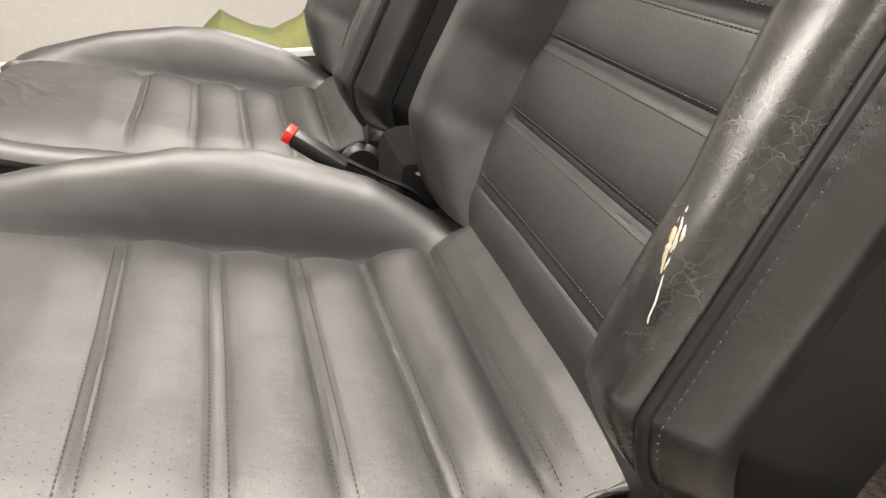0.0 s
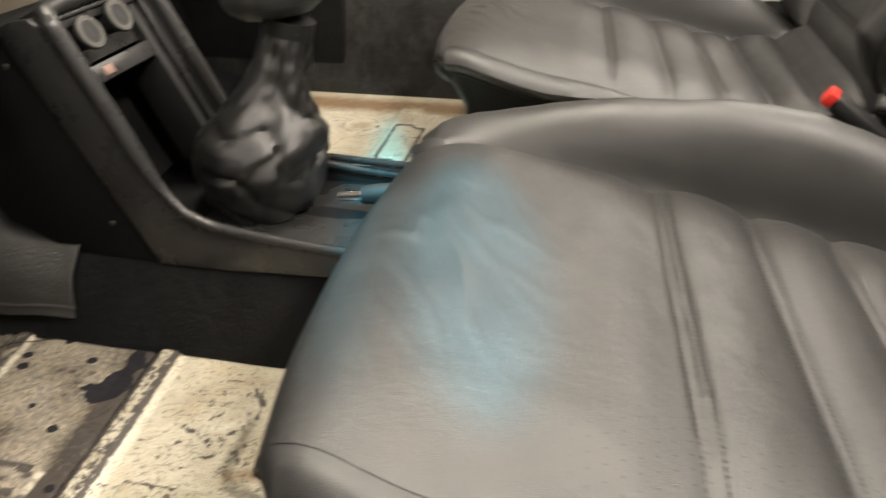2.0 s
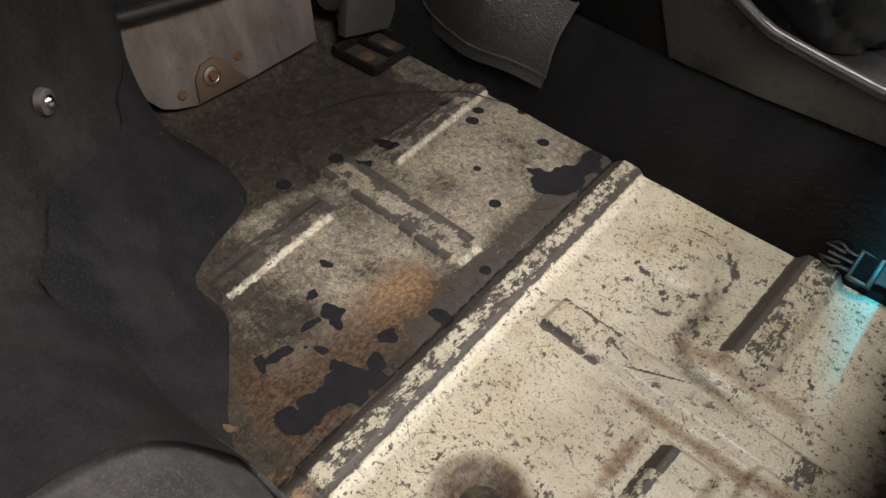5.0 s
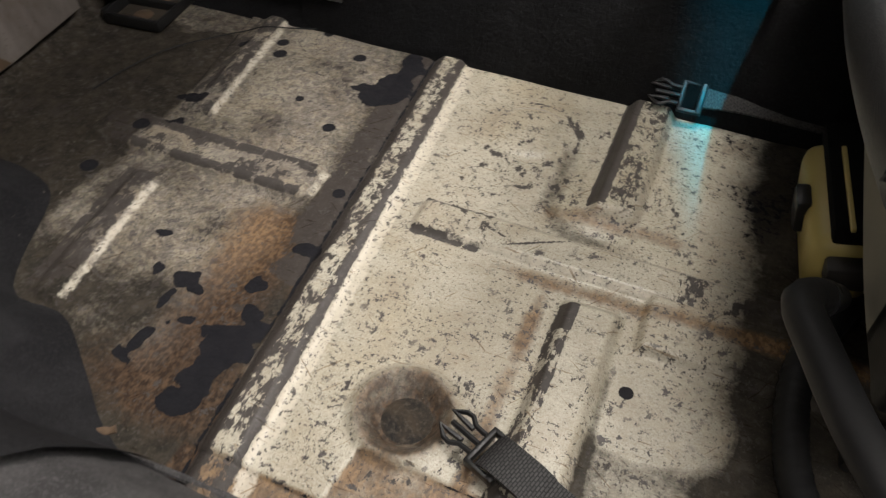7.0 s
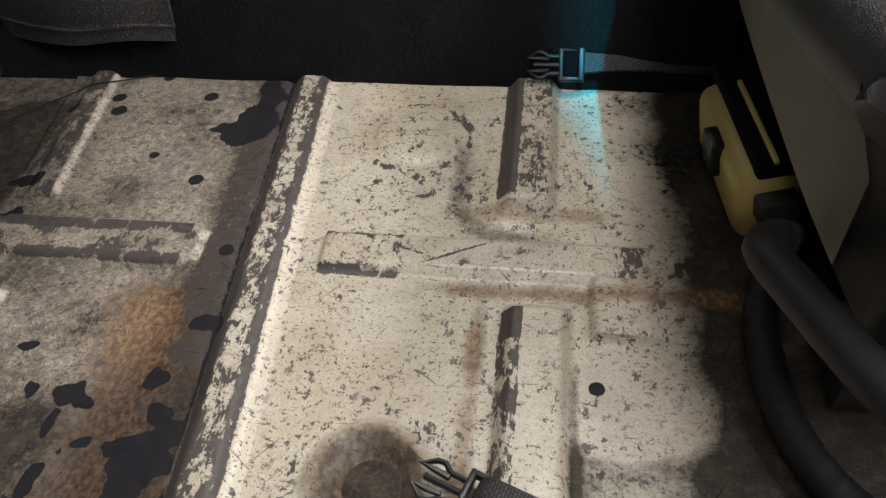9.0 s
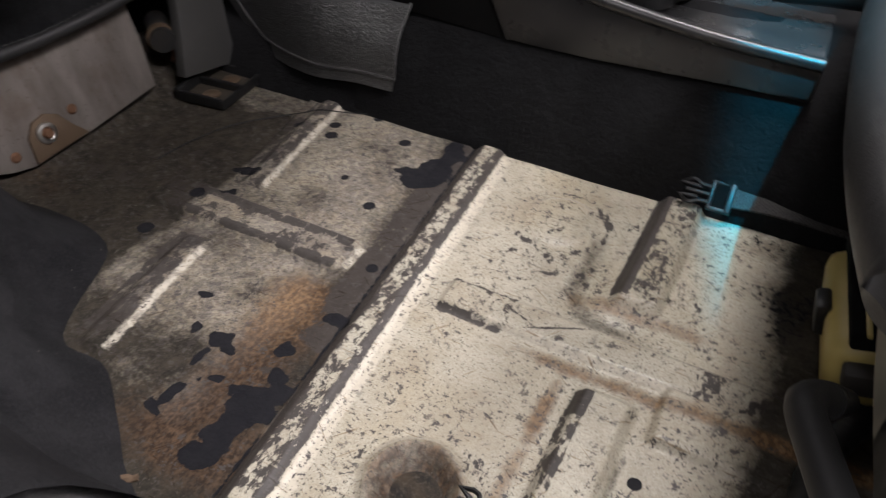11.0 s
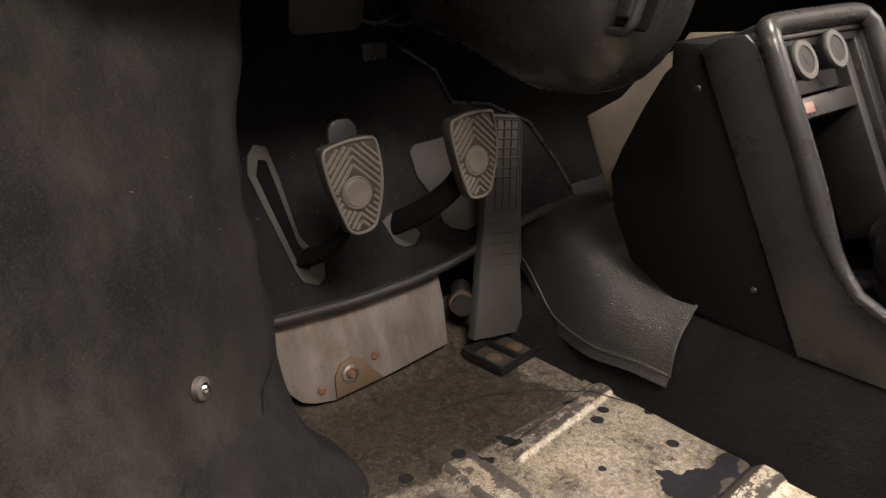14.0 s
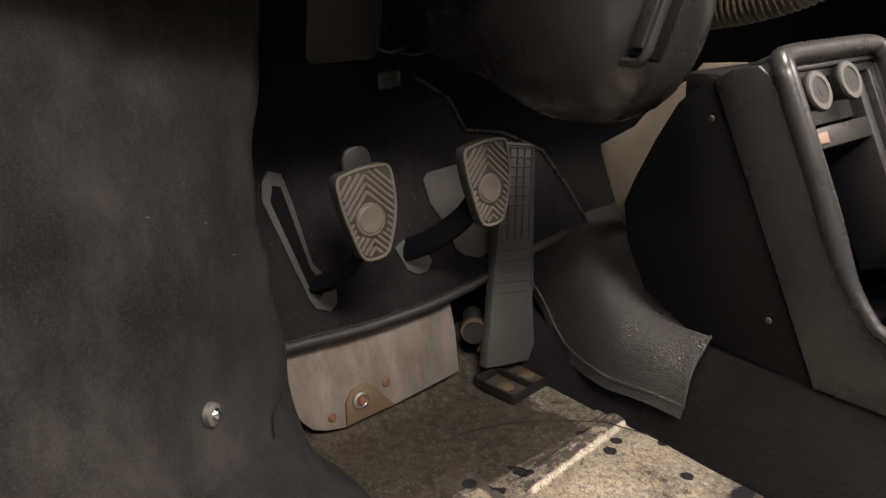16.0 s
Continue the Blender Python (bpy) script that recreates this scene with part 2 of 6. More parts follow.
def plate_metal():
    """Dull sheet with streaks running down it and rust creeping in."""
    m = material("dull_plate", (0.2, 0.18, 0.16), 0.5, 0.3)
    n = Nodes(m)
    streak = n.noise(46, 5, 0.6, None, (1.0, 1.0, 0.22))
    c = n.mix(n.ramp(streak, 0.34, 0.68), (0.150, 0.128, 0.110), (0.265, 0.236, 0.212))
    c = n.mix(n.math("MULTIPLY", n.ramp(n.noise(22, 6, 0.7), 0.50, 0.72), 0.6), c, (0.125, 0.085, 0.060))
    c = n.mix(n.ramp(n.noise(300, 4, 0.7), 0.64, 0.68), c, (0.07, 0.05, 0.04))
    n.out(colour=c, rough=n.math("ADD", 0.36, n.math("MULTIPLY", streak, 0.3)))
    n.bump(n.noise(140, 4), 0.15, 0.001)
    return m


PLATE = plate_metal()
STEEL = metal("worn_steel", (0.45, 0.43, 0.40), 0.38, 1.0, 0.3)
CHROME = material("chrome", (0.85, 0.85, 0.85), 0.08, 1.0)
RUST = metal("rusty_steel", (0.155, 0.075, 0.038), 0.75, 0.2, 0.6)
TIN = metal("stained_tin", (0.135, 0.092, 0.058), 0.55, 0.4, 0.6)
DARK_STEEL = metal("black_steel", (0.03, 0.03, 0.03), 0.5, 0.4, 0.3)
RED = plastic("red_plastic", (0.72, 0.035, 0.025), 0.35)
RED_LENS = plastic("pale_red_lens", (0.27, 0.17, 0.14), 0.4)
YELLOW = plastic("yellow_paint", (0.50, 0.40, 0.13), 0.42)
BEIGE = plastic("beige_metal_paint", (0.36, 0.31, 0.245), 0.6)
TORN_EDGE = metal("rusty_crumbs", (0.115, 0.075, 0.045), 0.9, 0.0, 0.7)
DIRT = plastic("oily_dirt", (0.045, 0.036, 0.026), 0.7, 200, 0.6)
BODY = plastic("white_body_paint", (0.75, 0.75, 0.70), 0.35)
DIAL = plastic("grey_dial", (0.19, 0.185, 0.175), 0.4)
RING = plastic("grey_knob_plastic", (0.085, 0.082, 0.077), 0.36)
HOSE = plastic("brown_grey_hose", (0.080, 0.066, 0.048), 0.6)


def webbing_material():
    m = material("nylon_webbing", (0.02, 0.02, 0.021), 0.7)
    n = Nodes(m)
    w = n.t.nodes.new("ShaderNodeTexBrick")
    w.inputs["Scale"].default_value = 150
    w.inputs["Color1"].default_value, w.inputs["Color2"].default_value, w.inputs["Mortar"].default_value = (0.050, 0.048, 0.047, 1), (0.030, 0.029, 0.028, 1), (0.003, 0.003, 0.003, 1)
    w.inputs["Mortar Size"].default_value = 0.045
    n.link(n.turned(108), w.inputs["Vector"])
    n.out(colour=w.outputs["Color"])
    n.bump(w.outputs["Fac"], -0.6, 0.0008)
    return m


WEBBING = webbing_material()


def floor_paint():
    """Cream paint over primer, worn along the beads, with rust, tar, dirt and painted light and shade where the sheet's
    own marks say so.
    """
    m = material("worn_cream_paint", (0.5, 0.45, 0.3), 0.5)
    n = Nodes(m)
    cream = n.mix(n.ramp(n.noise(16, 6, 0.6), 0.3, 0.75), (0.62, 0.592, 0.480), (0.44, 0.41, 0.325))
    wash = n.ramp(n.noise(11, 6, 0.68), 0.46, 0.70)
    cream = n.mix(n.math("MULTIPLY", wash, 0.65), cream, n.mix(n.ramp(n.noise(6, 3), 0.4, 0.6), (0.42, 0.335, 0.195), (0.31, 0.28, 0.235)))
    cream = n.mix(n.math("MULTIPLY", n.ramp(n.noise(400, 5, 0.75), 0.46, 0.66), 0.55), cream, (0.34, 0.295, 0.225))
    cream = n.mix(n.math("MULTIPLY", n.ramp(n.noise(1000, 4, 0.75), 0.48, 0.60), 0.55), cream, (0.30, 0.262, 0.200))
    cream = n.mix(n.math("MULTIPLY", n.ramp(n.noise(750, 3, 0.6), 0.60, 0.70), 0.40), cream, (0.72, 0.69, 0.60))
    tan = n.mix(n.ramp(n.noise(260, 6, 0.75), 0.42, 0.72), (0.31, 0.278, 0.232), (0.150, 0.126, 0.100))
    tan = n.mix(n.math("MULTIPLY", n.ramp(n.noise(34, 7, 0.72), 0.42, 0.66), 0.75), tan, (0.15, 0.125, 0.10))
    tan = n.mix(n.math("MULTIPLY", n.ramp(n.noise(850, 4, 0.75), 0.49, 0.58), 0.72), tan, (0.085, 0.074, 0.064))
    tan = n.mix(n.math("MULTIPLY", n.ramp(n.noise(700, 3, 0.65), 0.58, 0.66), 0.6), tan, (0.40, 0.36, 0.30))
    flake = n.ramp(n.math("ADD", n.noise(120, 7, 0.74), n.math("MULTIPLY", n.math("SUBTRACT", n.noise(14, 4), 0.5), 0.45)), 0.485, 0.515)
    tan = n.mix(n.math("MULTIPLY", flake, 0.62), tan, n.mix(n.ramp(n.noise(520, 3), 0.45, 0.6), (0.43, 0.385, 0.290), (0.31, 0.272, 0.200)))
    jag = n.math("SUBTRACT", n.noise(130, 6, 0.72), 0.5)
    grit = n.math("SUBTRACT", n.noise(240, 5, 0.75, None, (1.0, 0.45, 1.0)), 0.5)
    c = n.mix(n.attr("primer"), cream, tan)
    stain = n.ramp(n.noise(30, 7, 0.75), 0.47, 0.70)
    c = n.mix(n.math("MULTIPLY", stain, 0.50), c, (0.29, 0.225, 0.145))
    # Real dirt plus painted shade of seat, dash and trough, mixed in near black.
    grime_shade = n.ramp(n.math("ADD", n.attr("grime_shade"), n.math("MULTIPLY", jag, 0.9)), 0.30, 0.80)
    c = n.mix(n.math("MULTIPLY", grime_shade, 0.94), c, n.mix(n.ramp(n.noise(75, 7, 0.75), 0.40, 0.66), (0.012, 0.011, 0.009), (0.052, 0.043, 0.032)))
    rusty = n.ramp(n.math("ADD", n.attr("rust"), n.math("MULTIPLY", n.math("SUBTRACT", n.noise(60, 7, 0.75), 0.5), 1.0)), 0.28, 0.80)
    ripple = n.ramp(n.noise(190, 3, 0.6, None, (1.6, 1.0, 1.0)), 0.42, 0.62)
    brown = n.mix(ripple, n.mix(n.noise(28, 5), (0.020, 0.015, 0.012), (0.060, 0.038, 0.025)), n.mix(n.noise(40, 5), (0.065, 0.042, 0.027), (0.145, 0.092, 0.055)))
    orange = n.mix(ripple, (0.130, 0.078, 0.040), n.mix(n.noise(40, 5), (0.200, 0.125, 0.064), (0.330, 0.205, 0.100)))
    rust_tone = n.mix(n.attr("fresh"), brown, orange)
    c = n.mix(n.math("MULTIPLY", rusty, 0.92), c, rust_tone)
    grit = n.math("ADD", n.math("MULTIPLY", grit, 1.25), n.math("MULTIPLY", n.math("SUBTRACT", n.noise(70, 6, 0.7), 0.5), 0.9))
    bare = n.ramp(n.math("ADD", n.attr("worn"), grit), 0.505, 0.535)
    c = n.mix(bare, c, n.mix(n.noise(60), (0.034, 0.029, 0.026), (0.074, 0.064, 0.056)))
    # Pale colour painted on bead slopes as if they caught the light.
    white = n.ramp(n.math("ADD", n.attr("lit_slope"), n.math("MULTIPLY", jag, 2.0)), 0.35, 0.75)
    c = n.mix(n.math("MULTIPLY", white, 0.75), c, (0.66, 0.61, 0.50))
    chips = n.math("MAXIMUM", n.ramp(n.noise(150, 5, 0.72), 0.580, 0.598), n.ramp(n.noise(62, 7, 0.78), 0.604, 0.616))
    c = n.mix(n.math("MULTIPLY", chips, n.ramp(n.noise(22, 4, 0.6), 0.40, 0.54)), c, (0.075, 0.067, 0.062))
    specks = n.ramp(n.noise(430, 3, 0.6), 0.605, 0.625)
    c = n.mix(n.math("MULTIPLY", specks, n.math("MULTIPLY", n.ramp(n.noise(14, 3), 0.3, 0.5), 0.9)), c, (0.075, 0.064, 0.054))
    scratch = n.math("MAXIMUM", n.ramp(n.noise(60, 3, 0.5, None, (1.0, 9.0, 1.0)), 0.66, 0.69), n.math("MAXIMUM", n.ramp(n.noise(26, 2, 0.5, n.turned(35), (1.0, 16.0, 1.0)), 0.700, 0.715), n.ramp(n.noise(22, 2, 0.5, n.turned(-52), (1.0, 18.0, 1.0)), 0.700, 0.715)))
    c = n.mix(n.math("MULTIPLY", scratch, 0.75), c, (0.42, 0.32, 0.22), "MULTIPLY")
    tar = n.ramp(n.math("ADD", n.attr("tar"), n.math("MULTIPLY", n.math("SUBTRACT", n.noise(150, 6, 0.75), 0.5), 0.9)), 0.47, 0.52)
    c = n.mix(tar, c, n.mix(n.noise(90, 4), (0.010, 0.010, 0.013), (0.022, 0.021, 0.023)))
    n.out(colour=c, rough=n.math("ADD", n.math("ADD", 0.34, n.math("MULTIPLY", n.attr("primer"), 0.24)), n.math("MULTIPLY", n.math("ADD", rusty, n.math("ADD", n.math("ADD", bare, tar), grime_shade)), 0.16)))
    n.put(n.bsdf.inputs["Specular IOR Level"], n.math("SUBTRACT", 0.5, n.math("MULTIPLY", n.math("MAXIMUM", tar, grime_shade), 0.38)))
    b = n.bump(n.noise(330, 5, 0.7), 0.22, 0.0012)
    b = n.bump(n.math("MULTIPLY", flake, n.attr("primer")), 0.35, 0.0007, b)
    n.bump(n.math("SUBTRACT", n.math("MULTIPLY", n.math("ADD", rusty, tar), n.noise(220, 4)), n.math("MULTIPLY", bare, 0.6)), 0.5, 0.0016, b)
    return m


PAINT = floor_paint()
CONCRETE = plastic("pale_garage_floor", (0.44, 0.43, 0.41), 0.5, 90)
PLASTER = plastic("grey_plaster", (0.40, 0.39, 0.37), 0.8, 120)


def olive_print():
    m = material("olive_fabric", (0.2, 0.2, 0.06), 0.7)
    n = Nodes(m)
    c = n.mix(n.ramp(n.noise(3.5, 4), 0.35, 0.65), (0.15, 0.15, 0.040), (0.06, 0.085, 0.035))
    n.out(colour=n.mix(n.ramp(n.noise(9, 5), 0.55, 0.75), c, (0.13, 0.09, 0.05)))
    return m


OLIVE = olive_print()


# ---------------------------------------------------------------- shapes
def thing(name, place, label, category, group="", kind=""):
    ob = new(name)
    ob.empty_display_size = 0.05
    ob.location = place
    return tagged(ob, label, category, group, kind)


def part(name, bm, mat, parent=None, label="", smooth=True, kind=""):
    """Links a bmesh, given in the place's own coordinates, as one mesh object under a thing or a part."""
    bmesh.ops.recalc_face_normals(bm, faces=bm.faces)
    me = bpy.data.meshes.new(name)
    bm.to_mesh(me)
    bm.free()
    me.materials.append(mat)
    if smooth:
        me.polygons.foreach_set("use_smooth", [True] * len(me.polygons))
        me.set_sharp_from_angle(angle=radians(42))
    ob = new(name, me)
    if parent:
        top, at = parent, Vector(parent.location)
        while top.parent:
            top = top.parent
        ob.parent = parent
        if parent is top:
            ob.matrix_parent_inverse = Matrix.Translation(-top.location)
    return tagged(ob, label, "", "", kind)


def curve(points, count):
    """A smooth line through the points: count of them, evenly spaced."""
    p = [Vector(q) for q in points]
    p = [2 * p[0] - p[1]] + p + [2 * p[-1] - p[-2]]
    fine = []
    for i in range(1, len(p) - 2):
        for k in range(24):
            t = k / 24
            a, b, c, d = p[i - 1:i + 3]
            fine.append(0.5 * (2 * b + (c - a) * t + (2 * a - 5 * b + 4 * c - d) * t * t + (3 * b - a - 3 * c + d) * t ** 3))
    fine.append(p[-2])
    run = [0.0]
    for a, b in zip(fine, fine[1:]):
        run.append(run[-1] + (b - a).length)
    out, j = [], 0
    for k in range(count):
        s = run[-1] * k / (count - 1)
        while j < len(run) - 2 and run[j + 1] < s:
            j += 1
        f = (s - run[j]) / max(run[j + 1] - run[j], 1e-9)
        out.append(fine[j].lerp(fine[j + 1], min(max(f, 0), 1)))
    return out


def sheet(rows, closed_u=False, closed_v=False, caps=False, bm=None):
    """A skin over rows of points."""
    bm = bm or bmesh.new()
    vs = [[bm.verts.new(p) for p in r] for r in rows]
    nu, nv = len(vs), len(vs[0])
    for i in range(nu - (not closed_u)):
        for j in range(nv - (not closed_v)):
            bm.faces.new((vs[i][j], vs[(i + 1) % nu][j], vs[(i + 1) % nu][(j + 1) % nv], vs[i][(j + 1) % nv]))
    if caps:
        bm.faces.new(vs[0])
        bm.faces.new(vs[-1])
    return bm


def tube(points, radius, sides=10, bm=None, flat=1.0, caps=True):
    """A round rod along points; radius may be a list."""
    points = [Vector(p) for p in points]
    rows, up = [], Vector((0.123, 0.21, 0.97)).normalized()
    for i, p in enumerate(points):
        d = (points[min(i + 1, len(points) - 1)] - points[max(i - 1, 0)]).normalized()
        a = d.cross(up)
        if a.length < 1e-3:
            a = d.orthogonal()
        a.normalize()
        b = a.cross(d).normalized()
        up = b
        r = radius[i] if isinstance(radius, (list, tuple)) else radius
        rows.append([p + a * r * math.cos(2 * math.pi * k / sides) + b * r * flat * math.sin(2 * math.pi * k / sides) for k in range(sides)])
    return sheet(rows, closed_v=True, caps=caps, bm=bm)


def block(lo, hi, bevel=0.003, m=None, segments=2):
    bm = bmesh.new()
    bmesh.ops.create_cube(bm, size=1.0)
    size = Vector(hi) - Vector(lo)
    mid = (Vector(hi) + Vector(lo)) / 2
    for v in bm.verts:
        v.co = Vector((v.co.x * size.x, v.co.y * size.y, v.co.z * size.z)) + mid
    if bevel:
        bmesh.ops.bevel(bm, geom=bm.edges[:], offset=min(bevel, 0.45 * min(size)), segments=segments, profile=0.5, affect="EDGES")
    if m:
        bm.transform(m)
    return bm


def slab(outline, depth, m=None, bevel=0.0, segments=2):
    """A flat outline in x, y made depth thick along z, from 0 down to -depth."""
    bm = bmesh.new()
    top = bm.faces.new([bm.verts.new((x, y, 0)) for x, y in outline])
    got = bmesh.ops.extrude_face_region(bm, geom=[top])
    bmesh.ops.translate(bm, verts=[v for v in got["geom"] if isinstance(v, bmesh.types.BMVert)], vec=(0, 0, -depth))
    if bevel:
        bmesh.ops.bevel(bm, geom=bm.edges[:], offset=bevel, segments=segments, profile=0.5, affect="EDGES")
    if m:
        bm.transform(m)
    return bm


def turned(profile, sides=28, m=None):
    """A body of revolution round z from (radius, height) pairs."""
    rows = [[(r * math.cos(2 * math.pi * k / sides), r * math.sin(2 * math.pi * k / sides), z) for k in range(sides)] for r, z in profile]
    bm = sheet(rows, closed_v=True, caps=True)
    if m:
        bm.transform(m)
    return bm


def merge(*many):
    out = bmesh.new()
    for bm in many:
        me = bpy.data.meshes.new("gathered")
        bm.to_mesh(me)
        bm.free()
        out.from_mesh(me)
        bpy.data.meshes.remove(me)
    return out


def axes(origin, x, y):
    """A pose with the given x and y directions."""
    x = Vector(x).normalized()
    z = x.cross(Vector(y)).normalized()
    y = z.cross(x)
    return Matrix.Translation(origin) @ Matrix((x, y, z)).transposed().to_4x4()


def lerp_table(x, table):
    return float(np.interp(x, [a for a, b in table], [b for a, b in table]))


def rounded(w, h, r, n=5):
    out = []
    for cx, cy, a0 in ((w / 2 - r, h / 2 - r, 0), (-w / 2 + r, h / 2 - r, 90), (-w / 2 + r, -h / 2 + r, 180), (w / 2 - r, -h / 2 + r, 270)):
        for k in range(n + 1):
            a = radians(a0 + 90 * k / n)
            out.append((cx + r * math.cos(a), cy + r * math.sin(a)))
    return out


# ---------------------------------------------------------------- floor pan
def ease(v, a, b):
    t = np.clip((v - a) / (b - a), 0, 1)
    return t * t * (3 - 2 * t)


def plateau(X, Y, x0, x1, y0, y1, slope):
    """1 inside the rectangle, falling to 0 within the slope outside it."""
    return ease(X, x0 - slope, x0) * (1 - ease(X, x1, x1 + slope)) * ease(Y, y0 - slope, y0) * (1 - ease(Y, y1, y1 + slope))


def value_noise(X, Y, cell, seed):
    """Soft random values between 0 and 1."""
    rng = np.random.RandomState(seed)
    g = rng.rand(160, 160)
    u, v = (X + 3.0) / cell, (Y + 3.0) / cell
    i, j = np.floor(u).astype(int), np.floor(v).astype(int)
    fu, fv = u - i, v - j
    fu, fv = fu * fu * (3 - 2 * fu), fv * fv * (3 - 2 * fv)
    a, b, c, d = g[i % 160, j % 160], g[(i + 1) % 160, j % 160], g[i % 160, (j + 1) % 160], g[(i + 1) % 160, (j + 1) % 160]
    return (a * (1 - fu) + b * fu) * (1 - fv) + (c * (1 - fu) + d * fu) * fv


def floor_sheet(name, xs, ys, shape, mat, label):
    """A pressed sheet: shape gives its height and the marks on it."""
    X, Y = np.meshgrid(xs, ys, indexing="ij")
    Z, marks = shape(X, Y)
    nx, ny = X.shape
    me = bpy.data.meshes.new(name)
    idx = np.arange(nx * ny).reshape(nx, ny)
    quads = np.stack([idx[:-1, :-1], idx[1:, :-1], idx[1:, 1:], idx[:-1, 1:]], -1).reshape(-1, 4)
    me.from_pydata(np.stack([X, Y, Z], -1).reshape(-1, 3).tolist(), [], quads.tolist())
    for key, values in marks.items():
        me.attributes.new(key, "FLOAT", "POINT").data.foreach_set("value", np.clip(values, 0, 1).ravel().astype(np.float32))
    me.materials.append(mat)
    me.polygons.foreach_set("use_smooth", [True] * len(me.polygons))
    ob = new(name, me)
    solid = ob.modifiers.new("thickness", "SOLIDIFY")
    solid.thickness, solid.offset = 0.002, -1
    return tagged(ob, label, "floor", "", "structure")


# black round spots on the front half: x, y, radius
SPOTS = [(-0.864, 0.631, 0.0055), (-0.833, 0.649, 0.006), (-0.825, 0.631, 0.0065), (-0.800, 0.679, 0.005), (-0.753, 0.653, 0.006), (-0.772, 0.577, 0.004),
         (-0.729, 0.551, 0.0055), (-0.867, 0.489, 0.007), (-0.683, 0.484, 0.005), (-0.877, 0.436, 0.007), (-0.445, 0.399, 0.0045)]
BLOTS = [(-0.704, 0.622, 0.022, 0.9, 1.2), (-0.713, 0.606, 0.016, 1.1, 0.9), (-0.722, 0.612, 0.012, 1.4, 0.6), (-0.700, 0.650, 0.014, 0.8, 1.3), (-0.706, 0.669, 0.012, 1.0, 1.0),
         (-0.679, 0.336, 0.017, 1.0, 1.1), (-0.672, 0.349, 0.011, 0.9, 1.0), (-0.690, 0.345, 0.009, 1.0, 0.8), (-0.679, 0.320, 0.014, 0.9, 1.0), (-0.682, 0.307, 0.014, 1.0, 1.0), (-0.684, 0.290, 0.013, 1.2, 0.9), (-0.677, 0.362, 0.008, 1.0, 0.9),
         (-0.690, 0.385, 0.006, 0.8, 1.3), (-0.736, 0.370, 0.011, 1.1, 0.8), (-0.727, 0.364, 0.007, 1.2, 0.8), (-0.738, 0.353, 0.005, 0.7, 1.6), (-0.762, 0.370, 0.004, 0.8, 1.5), (-0.733, 0.317, 0.008, 0.8, 1.3), (-0.737, 0.304, 0.008, 1.3, 0.8),
         (-0.713, 0.341, 0.005, 1.3, 0.7), (-0.697, 0.341, 0.004, 1.0, 1.0), (-0.726, 0.336, 0.003, 1.0, 1.0), (-0.676, 0.425, 0.010, 1.2, 0.8), (-0.775, 0.399, 0.005, 1.6, 0.7), (-0.858, 0.541, 0.011, 1.5, 0.8), (-0.846, 0.505, 0.007, 1.0, 1.4)]


